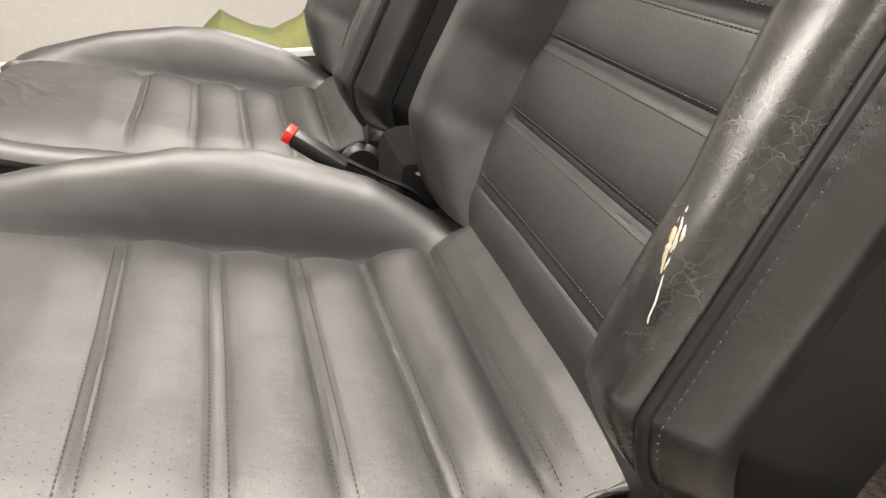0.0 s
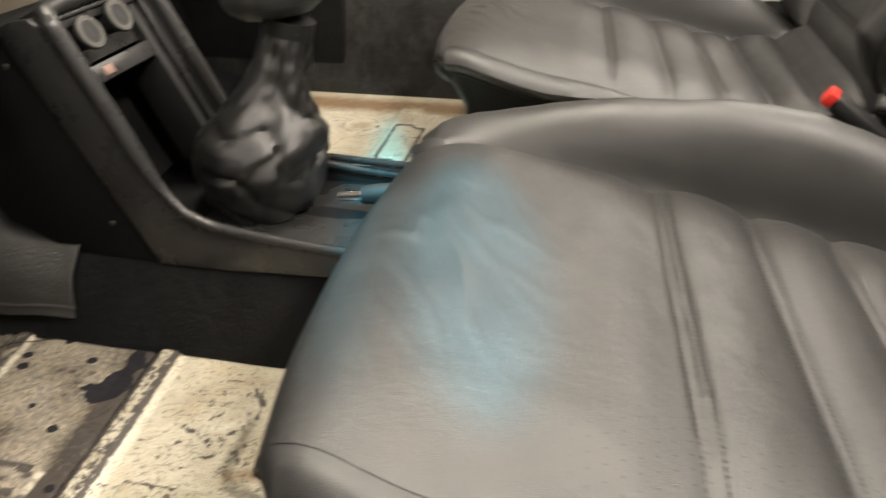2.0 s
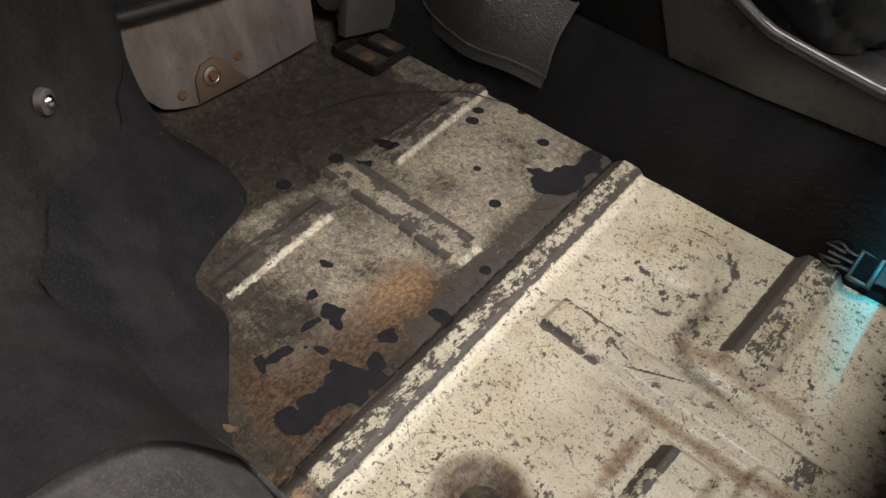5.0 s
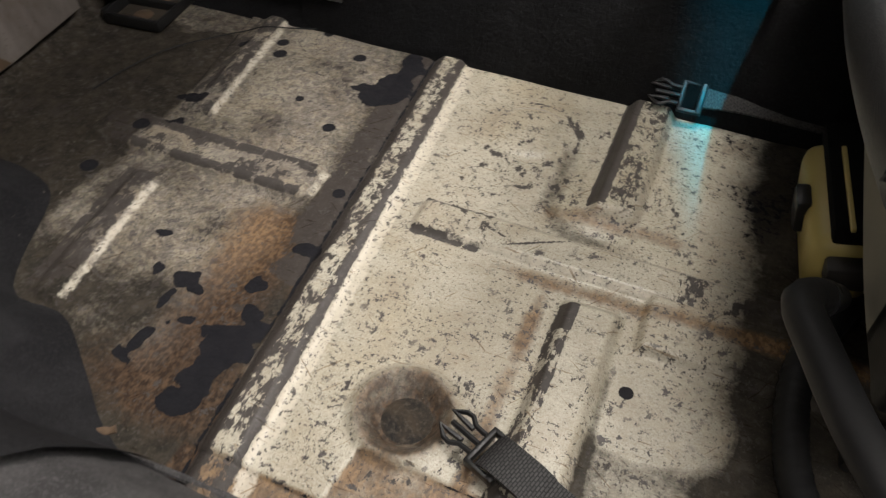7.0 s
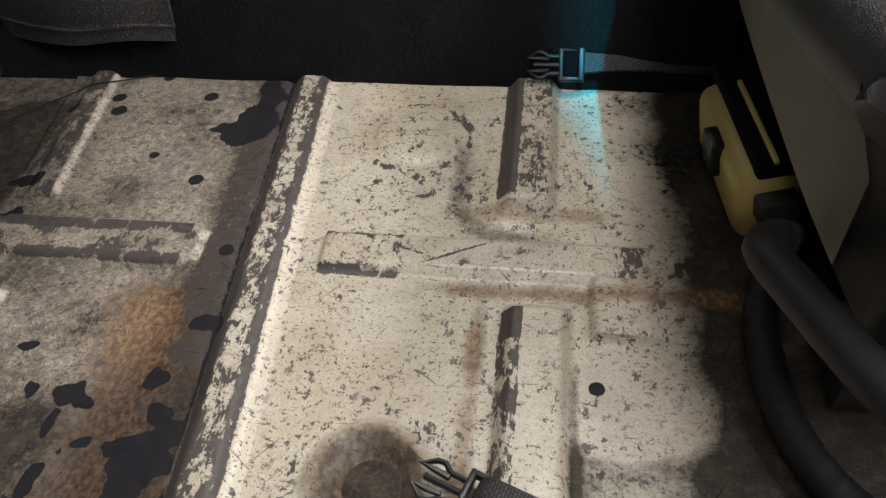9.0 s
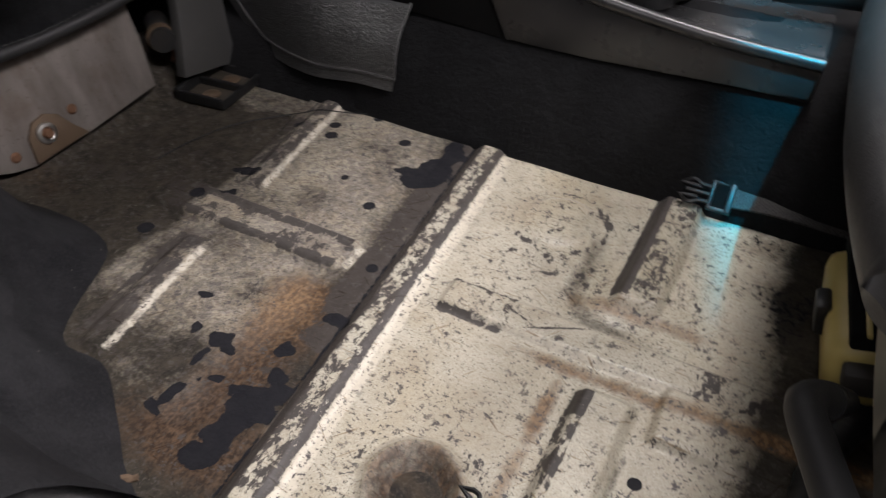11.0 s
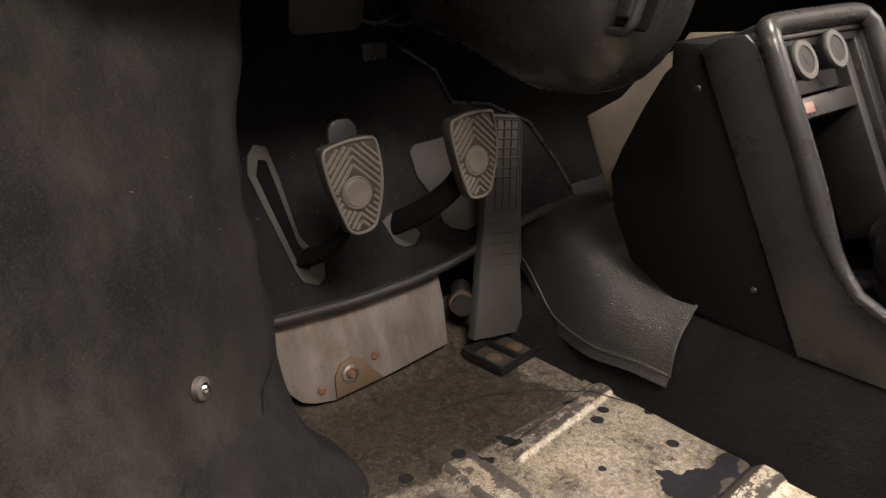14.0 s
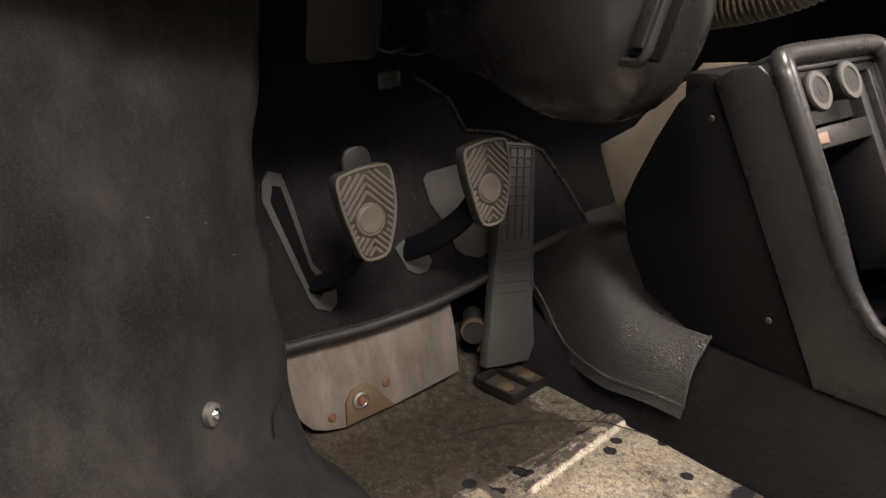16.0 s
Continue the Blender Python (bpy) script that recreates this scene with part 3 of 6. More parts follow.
def pressed(X, Y):
    rib = -0.846 + (0.692 - Y) * 0.130
    # across the slanting cross bead, whose front seam lies at U = -0.6975
    U = X + 0.6585 + 0.078 * (Y - 0.278) - 0.6975
    z = 0.0055 * plateau(U, Y, -0.686, -0.672, 0.0, 1.0, 0.010)
    z = np.maximum(z, 0.005 * plateau(X - rib, Y, -0.018, -0.008, 0.530, 0.72, 0.011))
    z = np.maximum(z, 0.005 * plateau(X - rib, Y, -0.018, -0.008, 0.325, 0.440, 0.011))
    slot = plateau(X, Y, -0.90, -0.708, 0.470, 0.500, 0.008)
    z = np.maximum(z, 0.006 * slot)
    long_bead = plateau(X, Y, -0.615, 0.1, 0.478, 0.500, 0.007)
    z = np.maximum(z, 0.005 * long_bead)
    r1 = plateau(X, Y, -0.500, -0.476, 0.543, 0.80, 0.009)
    r2 = plateau(X, Y, -0.492, -0.466, 0.10, 0.446, 0.009)
    z = np.maximum(z, 0.008 * r1)
    z = np.maximum(z, 0.008 * r2)
    z = np.maximum(z, 0.006 * plateau(X, Y, -0.444, -0.10, 0.434, 0.474, 0.006))
    away = np.hypot(np.maximum(np.maximum(-0.500 - X, X + 0.476), 0), np.maximum(0.548 - Y, 0))
    trough = np.exp(-((away - 0.036) / 0.012) ** 2) * (1 - ease(Y, 0.59, 0.64)) * (1 - ease(X, -0.495, -0.465)) * ease(Y, 0.498, 0.512)
    z = z - 0.0035 * trough
    fold = -0.888 + (0.694 - Y) * 0.156
    z = z - 0.0022 * ease(fold - X, -0.0005, 0.0015) * ease(Y, 0.50, 0.54)
    boss = np.sqrt((X + 0.575) ** 2 + (Y - 0.612) ** 2)
    z = z + 0.0022 * (1 - ease(boss, 0.028, 0.034))
    well = np.sqrt((X + 0.559) ** 2 + (Y - 0.335) ** 2)
    z = z + 0.004 * ease(well, 0.022, 0.028) * (1 - ease(well, 0.029, 0.036)) - 0.006 * (1 - ease(well, 0.016, 0.024))
    z = z - 0.002 * np.exp(-((U + 0.6975) / 0.003) ** 2) + 0.0012 * (value_noise(X, Y, 0.05, 3) - 0.5)
    z = z + 0.05 * ease(-X, 1.00, 1.10)
    limit = 0.272 + 0.034 * ease(X, -0.579, -0.573)
    flange = (1 - ease(Y, limit - 0.0015, limit + 0.0005)) * ease(X, -0.668, -0.664)
    z = z - 0.003 * flange
    lip = np.exp(-((Y - limit + 0.001) / 0.0018) ** 2) * ease(X, -0.668, -0.664)
    front = 1 - ease(U, -0.700, -0.690)
    n1, n2, n3 = value_noise(X, Y, 0.030, 5), value_noise(X, Y, 0.012, 8), value_noise(X, Y, 0.006, 12)
    bead = plateau(U, Y, -0.694, -0.668, 0.0, 1.0, 0.004)
    worn = bead * (0.49 + 0.34 * np.exp(-((U + 0.692) / 0.005) ** 2) + 0.30 * np.exp(-((U + 0.667) / 0.005) ** 2))
    worn = np.maximum(worn, 0.95 * plateau(U, Y, -0.716, -0.697, 0.40, 1.0, 0.014) * (0.36 + 0.80 * n1))
    worn = np.maximum(worn, (0.40 + 0.34 * n2) * plateau(X - rib, Y, -0.034, -0.006, 0.524, 0.70, 0.004))
    worn = np.maximum(worn, (0.40 + 0.34 * n2) * plateau(X - rib, Y, -0.034, -0.006, 0.318, 0.446, 0.004))
    worn = np.maximum(worn, slot * (0.26 + 0.40 * n2))
    for y in (0.470, 0.501):
        worn = np.maximum(worn, plateau(X, Y, -0.88, -0.710, y - (0.003 if y < 0.48 else 0.008), y + 0.003, 0.003) * (0.48 + 0.55 * n2))
        worn = np.maximum(worn, 0.72 * plateau(X, Y, -0.618, -0.568, y + 0.000, y + 0.004, 0.004) * (0.75 + 0.4 * n2))
    worn = np.maximum(worn, 0.90 * plateau(X, Y, -0.508, -0.498, 0.546, 0.80, 0.004))
    worn = np.maximum(worn, 0.47 * plateau(X, Y, -0.497, -0.474, 0.546, 0.80, 0.003))
    worn = np.maximum(worn, (0.38 + 0.34 * n1) * plateau(X, Y, -0.500, -0.488, 0.10, 0.446, 0.003))
    worn = np.maximum(worn, 0.85 * plateau(X, Y, -0.498, -0.488, 0.425, 0.446, 0.003))
    crack = np.minimum(np.abs((Y - 0.478) - 0.5 * (X + 0.553)) + 9 * np.clip(np.abs(X + 0.530) - 0.022, 0, 1), np.abs((Y - 0.487) + 0.35 * (X + 0.555)) + 9 * np.clip(np.abs(X + 0.570) - 0.020, 0, 1))
    worn = np.maximum(worn, 0.66 * np.exp(-(crack / 0.0018) ** 2) * (0.6 + 0.5 * n3))
    worn = np.maximum(worn, 0.60 * np.exp(-((boss - 0.041) / 0.007) ** 2) * ease(0.8 * X - 0.6 * Y, -0.870, -0.825) * (0.45 + 0.8 * n3))
    worn = np.maximum(worn, 0.50 * np.exp(-((boss - 0.040) / 0.0025) ** 2))
    worn = np.maximum(worn, 0.50 * plateau(X, Y, -0.600, -0.520, 0.545, 0.572, 0.014) * (0.30 + 0.9 * n3))
    worn = np.maximum(worn, 0.52 * plateau(X, Y, -0.43, -0.36, 0.478, 0.500, 0.01) * (0.6 + 0.6 * n2))
    worn = np.maximum(worn, 0.45 * np.exp(-((well - 0.040) / 0.005) ** 2))
    worn = np.maximum(worn, 0.40 * plateau(X, Y, -0.444, -0.30, 0.425, 0.438, 0.004))
    worn = np.maximum(worn, 0.42 * plateau(X, Y, -0.66, -0.44, 0.28, 0.66, 0.02) * n1)
    worn = np.maximum(worn, 0.46 * front * (0.25 + 0.8 * n1))
    # Painted highlights along the bead slopes and the slot's end.
    lit_slope = 0.75 * plateau(U, Y, -0.664, -0.658, 0.0, 1.0, 0.005)
    lit_slope = np.maximum(lit_slope, 0.66 * plateau(X - rib, Y, -0.003, -0.001, 0.530, 0.72, 0.004))
    lit_slope = np.maximum(lit_slope, 0.66 * plateau(X - rib, Y, -0.003, -0.001, 0.325, 0.437, 0.004))
    lit_slope = np.maximum(lit_slope, 0.62 * plateau(X, Y, -0.59, -0.44, 0.474, 0.476, 0.003))
    lit_slope = np.maximum(lit_slope, 0.62 * plateau(X, Y, -0.703, -0.700, 0.474, 0.499, 0.004))
    rust = 0.95 * np.exp(-((X + 0.706 + 0.10 * (Y - 0.38)) / (0.036 + 0.03 * (1 - ease(Y, 0.29, 0.34)))) ** 2) * ease(Y, 0.25, 0.29) * (1 - ease(Y, 0.435, 0.472)) * (U < -0.695)
    fresh = np.exp(-(np.hypot((X + 0.722) / 0.026, (Y - 0.422) / 0.040)) ** 2) + ease(X, -0.66, -0.64)
    rust = np.maximum(rust, flange * (0.62 + 0.60 * n1))
    rust = np.maximum(rust, 0.50 * np.exp(-((U + 0.697) / 0.004) ** 2))
    rust = np.maximum(rust, 0.60 * lip)
    rust = np.maximum(rust, 0.78 * (1 - ease(well, 0.026, 0.036)))
    fresh = fresh * ease(well, 0.022, 0.04)
    rust = np.maximum(rust, 0.95 * np.exp(-((Y - 0.462) / 0.008) ** 2) * ease(X, -0.57, -0.53) * (0.6 + 0.7 * n1))
    rust = np.maximum(rust, 0.85 * (1 - ease(Y, 0.44, 0.48)) * np.exp(-((X + 0.513) / 0.007) ** 2) * (0.5 + 0.8 * n1))
    rust = np.maximum(rust, 0.62 * np.exp(-((Y - 0.532) / 0.010) ** 2) * plateau(X, Y, -0.53, -0.44, 0.4, 0.6, 0.02))
    rust = np.maximum(rust, 0.45 * np.exp(-((Y - 0.440) / 0.03) ** 2) * ease(-X, 0.93, 1.0))
    # Oily stain at the front, with the dash's shade painted into it.
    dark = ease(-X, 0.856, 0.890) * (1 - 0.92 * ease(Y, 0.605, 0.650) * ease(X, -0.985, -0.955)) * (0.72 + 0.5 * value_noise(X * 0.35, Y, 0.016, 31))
    grime_shade = (0.42 - 0.22 * slot) * front + 1.5 * dark + 0.18 * ease(-X, 0.72, 0.86) * (1 - ease(Y, 0.50, 0.56))
    # Dirt in the well; rearward the seat's shadow is painted on the sheet.
    grime_shade = grime_shade + 0.62 * (1 - ease(well, 0.014, 0.031)) + 0.34 * ease(X, -0.43, -0.36) * (0.3 + n1) + 1.25 * ease(X, -0.408, -0.358)
    # Painted shade again: beside the seat, and in the corner by the tunnel.
    grime_shade = grime_shade + 0.46 * plateau(X, Y, -0.452, -0.10, 0.1, 0.355, 0.016) * (1 - 0.9 * np.exp(-(np.hypot(X + 0.432, Y - 0.378) / 0.020) ** 4)) + 0.34 * ease(X, -0.46, -0.42) * ease(Y, 0.56, 0.62)
    grime_shade = grime_shade + 0.85 * np.exp(-((U + 0.712) / 0.020) ** 2) * (1 - 0.55 * ease(Y, 0.42, 0.47)) + 0.35 * np.exp(-((Y - 0.335) / 0.03) ** 2) * (X < -0.70) + 1.1 * ease(-Y, -0.325, -0.270) * front
    # Shade of the trough painted in, and a dark line bounding the seat's shadow.
    grime_shade = grime_shade * (0.65 + 0.7 * n1) + 0.60 * trough + 0.60 * np.exp(-((X + 0.457) / 0.004) ** 2) * (1 - ease(Y, 0.40, 0.43))
    primer = front * (0.85 + 0.4 * n2) + 0.35 * ease(X, -0.46, -0.40)
    tar = np.zeros_like(X)
    for x, y, r in SPOTS:
        tar = np.maximum(tar, np.clip(0.5 + 1.6 * (1 - np.hypot(X - x, Y - y) / r), 0, 1))
    wx, wy = X + 0.006 * (n2 - 0.5) + 0.005 * (n3 - 0.5), Y + 0.006 * (value_noise(X, Y, 0.013, 21) - 0.5) + 0.005 * (value_noise(X, Y, 0.006, 22) - 0.5)
    for x, y, r, rx, ry in BLOTS:
        tar = np.maximum(tar, np.clip(0.5 + 1.6 * (1 - np.hypot((wx - x) / rx, (wy - y) / ry) / (0.9 * r)), 0, 1))
    # Not tar: black patches painted for the shade by the tunnel.
    tar = np.maximum(tar, 0.46 * plateau(X, Y, -0.43, -0.05, 0.56, 0.90, 0.03) * (0.6 + 0.5 * n1))
    tar = np.maximum(tar, 0.62 * np.exp(-((U + 0.697) / 0.0025) ** 2) * (0.6 + 0.6 * n1))
    tar = np.maximum(tar, 0.55 * lip * (0.5 + 0.6 * n2))
    tar = np.maximum(tar, 0.74 * np.exp(-((X - fold) / 0.0016) ** 2) * (0.6 + 0.5 * n1) * ease(Y, 0.50, 0.54))
    return z, dict(worn=worn, lit_slope=lit_slope, rust=rust, grime_shade=grime_shade, tar=tar, primer=primer, fresh=fresh)


def rear_floor(X, Y):
    z = 0.001 * (value_noise(X, Y, 0.05, 3) - 0.5)
    g = 0.5 + 0.3 * value_noise(X, Y, 0.05, 9)
    return z, dict(worn=0.2 + 0 * X, lit_slope=0 * X, rust=0.2 + 0 * X, grime_shade=g, tar=0.5 * value_noise(X, Y, 0.08, 4), primer=0.5 + 0 * X, fresh=0 * X)


def far_floor(X, Y):
    z = 0.006 * plateau(X, Y, -0.60, -0.56, 1.24, 1.50, 0.008) + 0.004 * np.exp(-((np.hypot(X + 0.66, Y - 1.385) - 0.030) / 0.006) ** 2)
    w = 0.6 * np.exp(-((np.hypot(X + 0.66, Y - 1.385) - 0.034) / 0.005) ** 2) + 0.9 * plateau(X, Y, -0.590, -0.535, 1.230, 1.390, 0.005) * (1 - plateau(X, Y, -0.583, -0.542, 1.238, 1.382, 0.004))
    rust = 0.9 * np.exp(-((Y - 1.50) / 0.045) ** 2) + 0.6 * np.exp(-(np.hypot(X + 0.66, Y - 1.385) / 0.03) ** 2)
    return z, dict(worn=w, lit_slope=0 * X, rust=rust, grime_shade=0.15 + 0.2 * value_noise(X, Y, 0.04, 2), tar=0 * X, primer=0 * X, fresh=1 + 0 * X)


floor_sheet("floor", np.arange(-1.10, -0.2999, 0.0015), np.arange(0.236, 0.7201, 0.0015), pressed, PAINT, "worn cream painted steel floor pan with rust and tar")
floor_sheet("floor_rear", np.arange(-0.30, 0.561, 0.01), np.arange(0.236, 0.7201, 0.01), rear_floor, PAINT, "dirty steel floor pan beneath the front seats")
floor_sheet("floor_passenger", np.arange(-1.10, 0.561, 0.005), np.arange(1.00, 1.621, 0.005), far_floor, PAINT, "worn cream painted floor pan of the passenger footwell")


# ---------------------------------------------------------------- body shell and trim
def structure(name, bm, mat, label, smooth=True):
    return tagged(part(name, bm, mat, None, label, smooth), "", "trim", "", "structure")


# tunnel: sections across the car at stations along it
def tunnel_section(x, lift):
    """Points of the hump from the driver's floor over to the passenger's."""
    k = lift
    return [(x, 0.678, -0.004), (x, 0.684, 0.020), (x, 0.698, 0.060 + 0.2 * k), (x, 0.716, 0.092 + 0.6 * k), (x, 0.742, 0.112 + k), (x, 0.790, 0.120 + k), (x, 0.86, 0.122 + k),
            (x, 0.94, 0.120 + k), (x, 0.985, 0.108 + k), (x, 1.010, 0.07), (x, 1.026, 0.02), (x, 1.030, -0.004)]


rows = []
for i in range(60):
    x = -0.83 + 1.38 * i / 59
    rows.append([p + Vector((0, 0.0035 * noise.noise((x * 14, j * 0.7, 2.0)), 0.003 * noise.noise((x * 9, j * 0.6, 7.0)))) for j, p in enumerate(curve(tunnel_section(x, 0.0), 34))])
structure("tunnel_carpet", sheet(rows), CARPET, "black carpet over the transmission tunnel")

# carpet strip at the foot of the leather-covered part
rows = []
for i in range(24):
    x = -1.08 + 0.26 * i / 23
    rows.append(curve([(x, 0.676 + 0.0 * i, -0.004), (x, 0.690, 0.020), (x, 0.712, 0.045), (x, 0.75, 0.06), (x, 0.84, 0.07)], 12))
structure("tunnel_carpet_front", sheet(rows), CARPET, "black carpet at the foot of the tunnel")

# leather-covered front of the tunnel
rows = []
for i in range(40):
    t = i / 39
    x = -1.06 + 0.278 * t
    top = 0.142 - 0.028 * ease(t, 0.30, 0.85)
    y0 = 0.732 - 0.050 * ease(t, 0.0, 0.7)
    foot = 0.082 - 0.050 * ease(t, 0.02, 0.38) + 0.008 * ease(t, 0.5, 1.0)
    rows.append([p + Vector((0, 0.002 * noise.noise((x * 22, j * 0.5, 1.0)), 0.002 * noise.noise((x * 20, j * 0.5, 5.0)))) for j, p in enumerate(
        curve([(x, y0 - 0.003, foot - 0.004), (x, y0, foot + 0.004), (x, y0 + 0.005, foot + 0.4 * (top - foot)), (x, y0 + 0.018, top - 0.022), (x, y0 + 0.042, top - 0.002), (x, y0 + 0.10, top + 0.008), (x, y0 + 0.20, top + 0.012)], 26))])
hem = [r[1] for r in rows]
structure("tunnel_leather", sheet(rows), LEATHER_TRIM, "black grained leather over the front of the tunnel")


def stitches(line, lift, length=0.0035, gap=0.0055, r=0.0007):
    """One row of thread along a line."""
    bm = bmesh.new()
    run = 0.0
    line = [Vector(p) for p in line]
    acc = 0.0
    for a, b in zip(line, line[1:]):
        d = b - a
        if d.length < 1e-6:
            continue
        u = d.normalized()
        while acc < d.length:
            p = a + u * acc + lift
            side = u.cross(lift.normalized()) * r
            q = p + u * length
            top = lift.normalized() * r
            vs = [bm.verts.new(v) for v in (p - side, p + side, q + side, q - side, p + (q - p) * 0.25 + top, p + (q - p) * 0.75 + top)]
            bm.faces.new((vs[0], vs[1], vs[4]))
            bm.faces.new((vs[2], vs[3], vs[5]))
            bm.faces.new((vs[1], vs[2], vs[5], vs[4]))
            bm.faces.new((vs[3], vs[0], vs[4], vs[5]))
            acc += gap
        acc -= d.length
    return bm


structure("tunnel_leather_stitching", stitches([p + Vector((0, -0.001, 0.006)) for p in hem], Vector((0, -0.001, 0))), THREAD, "thread along the hem of the tunnel leather")
structure("tunnel_leather_hem", tube([p + Vector((0, 0.0, 0.002)) for p in hem] + [rows[-1][k] for k in range(2, 16)], 0.0017, 8), LEATHER_TRIM, "folded hem of the tunnel leather")

# carpet draped over the wheel housing, the driver's outer side of the footwell
HOUSING = [
    (-0.004, [(-0.52, 0.236), (-0.66, 0.238), (-0.722, 0.262), (-0.79, 0.312), (-0.842, 0.318), (-0.885, 0.400), (-0.955, 0.418), (-1.03, 0.404), (-1.12, 0.40)]),
    (0.045, [(-0.52, 0.205), (-0.66, 0.205), (-0.745, 0.225), (-0.815, 0.275), (-0.865, 0.308), (-0.910, 0.366), (-0.965, 0.380), (-1.04, 0.380), (-1.12, 0.385)]),
    (0.150, [(-0.60, 0.05), (-0.70, 0.08), (-0.79, 0.14), (-0.855, 0.215), (-0.892, 0.281), (-0.925, 0.335), (-0.965, 0.368), (-1.04, 0.380), (-1.12, 0.39)]),
    (0.280, [(-0.62, 0.03), (-0.71, 0.06), (-0.80, 0.12), (-0.860, 0.195), (-0.900, 0.268), (-0.925, 0.322), (-0.955, 0.362), (-1.04, 0.380), (-1.12, 0.39)]),
    (0.420, [(-0.64, 0.01), (-0.73, 0.05), (-0.82, 0.115), (-0.875, 0.195), (-0.912, 0.272), (-0.938, 0.332), (-0.965, 0.378), (-1.04, 0.395), (-1.12, 0.40)]),
    (0.620, [(-0.66, 0.00), (-0.75, 0.04), (-0.84, 0.11), (-0.89, 0.19), (-0.925, 0.27), (-0.95, 0.335), (-0.975, 0.385), (-1.04, 0.40), (-1.12, 0.40)]),
]
levels = [curve([(x, y, z) for x, y in line], 60) for z, line in HOUSING]
columns = [curve([lv[k] for lv in levels], 44) for k in range(60)]
rows = []
for k, col in enumerate(columns):
    rows.append([p + Vector((0.010, 0.008, 0)) * (noise.noise(p * 9.0) + 0.5 * noise.noise(p * 24.0)) * min(1.0, 0.35 + p.z * 3) for p in col])
structure("wheel_housing_carpet", sheet(rows), CARPET_DUSTY, "faded black carpet draped over the wheel housing")
low = []
for k, row in enumerate(rows[:45]):
    count = 9 + round(2.0 * noise.noise((k * 0.11, 2.0, 0.0)))
    low.append([row[0].lerp(row[count], j / 9) + (row[min(round(j * count / 9), count)] - row[0].lerp(row[count], j / 9)) + Vector((0.005, 0.0045, 0.001)) * (1 - 0.5 * (j == 9)) * float(1 - ease(k, 36, 45)) for j in range(10)])
structure("footwell_carpet", sheet(low), CARPET_NAVY, "dark carpet piece along the foot of the wheel housing")

# door sill
rows = []
for i in range(60):
    x = -0.70 + 1.27 * i / 59
    rows.append([p + Vector((0, 0.003, 0.003)) * noise.noise((x * 12, j * 0.5, 0)) for j, p in enumerate(
        curve([(x, 0.2515, -0.003), (x, 0.242, 0.022), (x, 0.218, 0.075), (x, 0.190, 0.105), (x, 0.150, 0.118), (x, 0.090, 0.115), (x, 0.030, 0.09), (x, 0.005, 0.02), (x, 0.0, -0.12)], 24))])
structure("door_sill_carpet", sheet(rows), CARPET_SILL, "faded carpet over the door sill")

rows = []
for i in range(20):
    x = -0.86 + 0.192 * i / 19
    rows.append([p + Vector((0.006 * noise.noise((j * 0.35, 3.0, 1.0)) * (i > 16), 0.004, 0.004)) + Vector((0, 0.004, 0.004)) * noise.noise((x * 16, j * 0.4, 5.0)) for j, p in enumerate(
        curve([(x, 0.2475, 0.000), (x, 0.240, 0.022), (x, 0.217, 0.075), (x, 0.189, 0.106), (x, 0.150, 0.119), (x, 0.090, 0.117), (x, 0.030, 0.092), (x, 0.002, 0.02), (x, -0.003, -0.12)], 24))])
structure("sill_carpet_front", sheet(rows), CARPET_NAVY, "dark carpet flap turned over the front of the sill")

structure("sill_carpet_hem", tube(curve([(-0.718, 0.246, 0.004), (-0.66, 0.2525, 0.001), (-0.57, 0.2535, 0.0), (-0.42, 0.2535, 0.0), (-0.2, 0.2535, 0.0)], 60), 0.0022, 8), CARPET_SILL, "pale bound edge of the sill carpet")
fray = curve([(-0.770, 0.216, 0.006), (-0.748, 0.236, 0.004), (-0.732, 0.250, 0.003), (-0.716, 0.252, 0.002), (-0.704, 0.262, 0.001)], 60)
structure("torn_carpet_edge", tube([p + Vector((0.004, 0.004, 0.002)) * noise.noise(p * 160) for p in fray], [0.003 + 0.0022 * noise.noise(p * 120) for p in fray], 7), TORN_EDGE, "torn brown rusty edge of the carpet")

# bolt through the housing carpet
bolt = thing("carpet_screw", (-0.889, 0.281, 0.152), "bright screw with a cup washer in the black carpet", "screw")
facing = look((-0.889, 0.281, 0.152), (-1.5, -0.25, 0.10)) 
part("washer", turned([(0.0005, 0.0015), (0.006, 0.0015), (0.0085, 0.0005), (0.009, -0.004)], 24, facing), STEEL, bolt)
part("screw_head", turned([(0.0005, 0.0045), (0.0025, 0.0042), (0.0045, 0.0025), (0.005, 0.0005)], 18, facing), CHROME, bolt)


# pedal board: a plane leaning forward; a point of it from y and z
def board(y, z, out=0.0):
    return Vector((-1.015 - 0.2 * z + 0.98 * out, y, z + 0.196 * out))


def board_slab(points, out, depth, bevel=0.0):
    m = axes(board(0, 0, out), (0, 1, 0), (-0.2, 0, 1.0))
    k = math.sqrt(1.04)
    return slab([(y, z * k) for y, z in points], depth, m, bevel)


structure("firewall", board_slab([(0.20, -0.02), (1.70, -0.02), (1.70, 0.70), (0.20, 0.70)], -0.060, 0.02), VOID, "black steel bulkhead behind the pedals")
plate = thing("pedal_board_plate", board(0.5, 0.0), "dull grey sheet metal pedal board with rusty rivets", "panel")
outline = [(0.390, 0.118), (0.391, 0.085), (0.394, 0.050), (0.400, 0.033), (0.410, 0.021), (0.424, 0.015), (0.445, 0.010), (0.506, 0.013), (0.596, 0.021), (0.600, 0.070), (0.599, 0.118)]
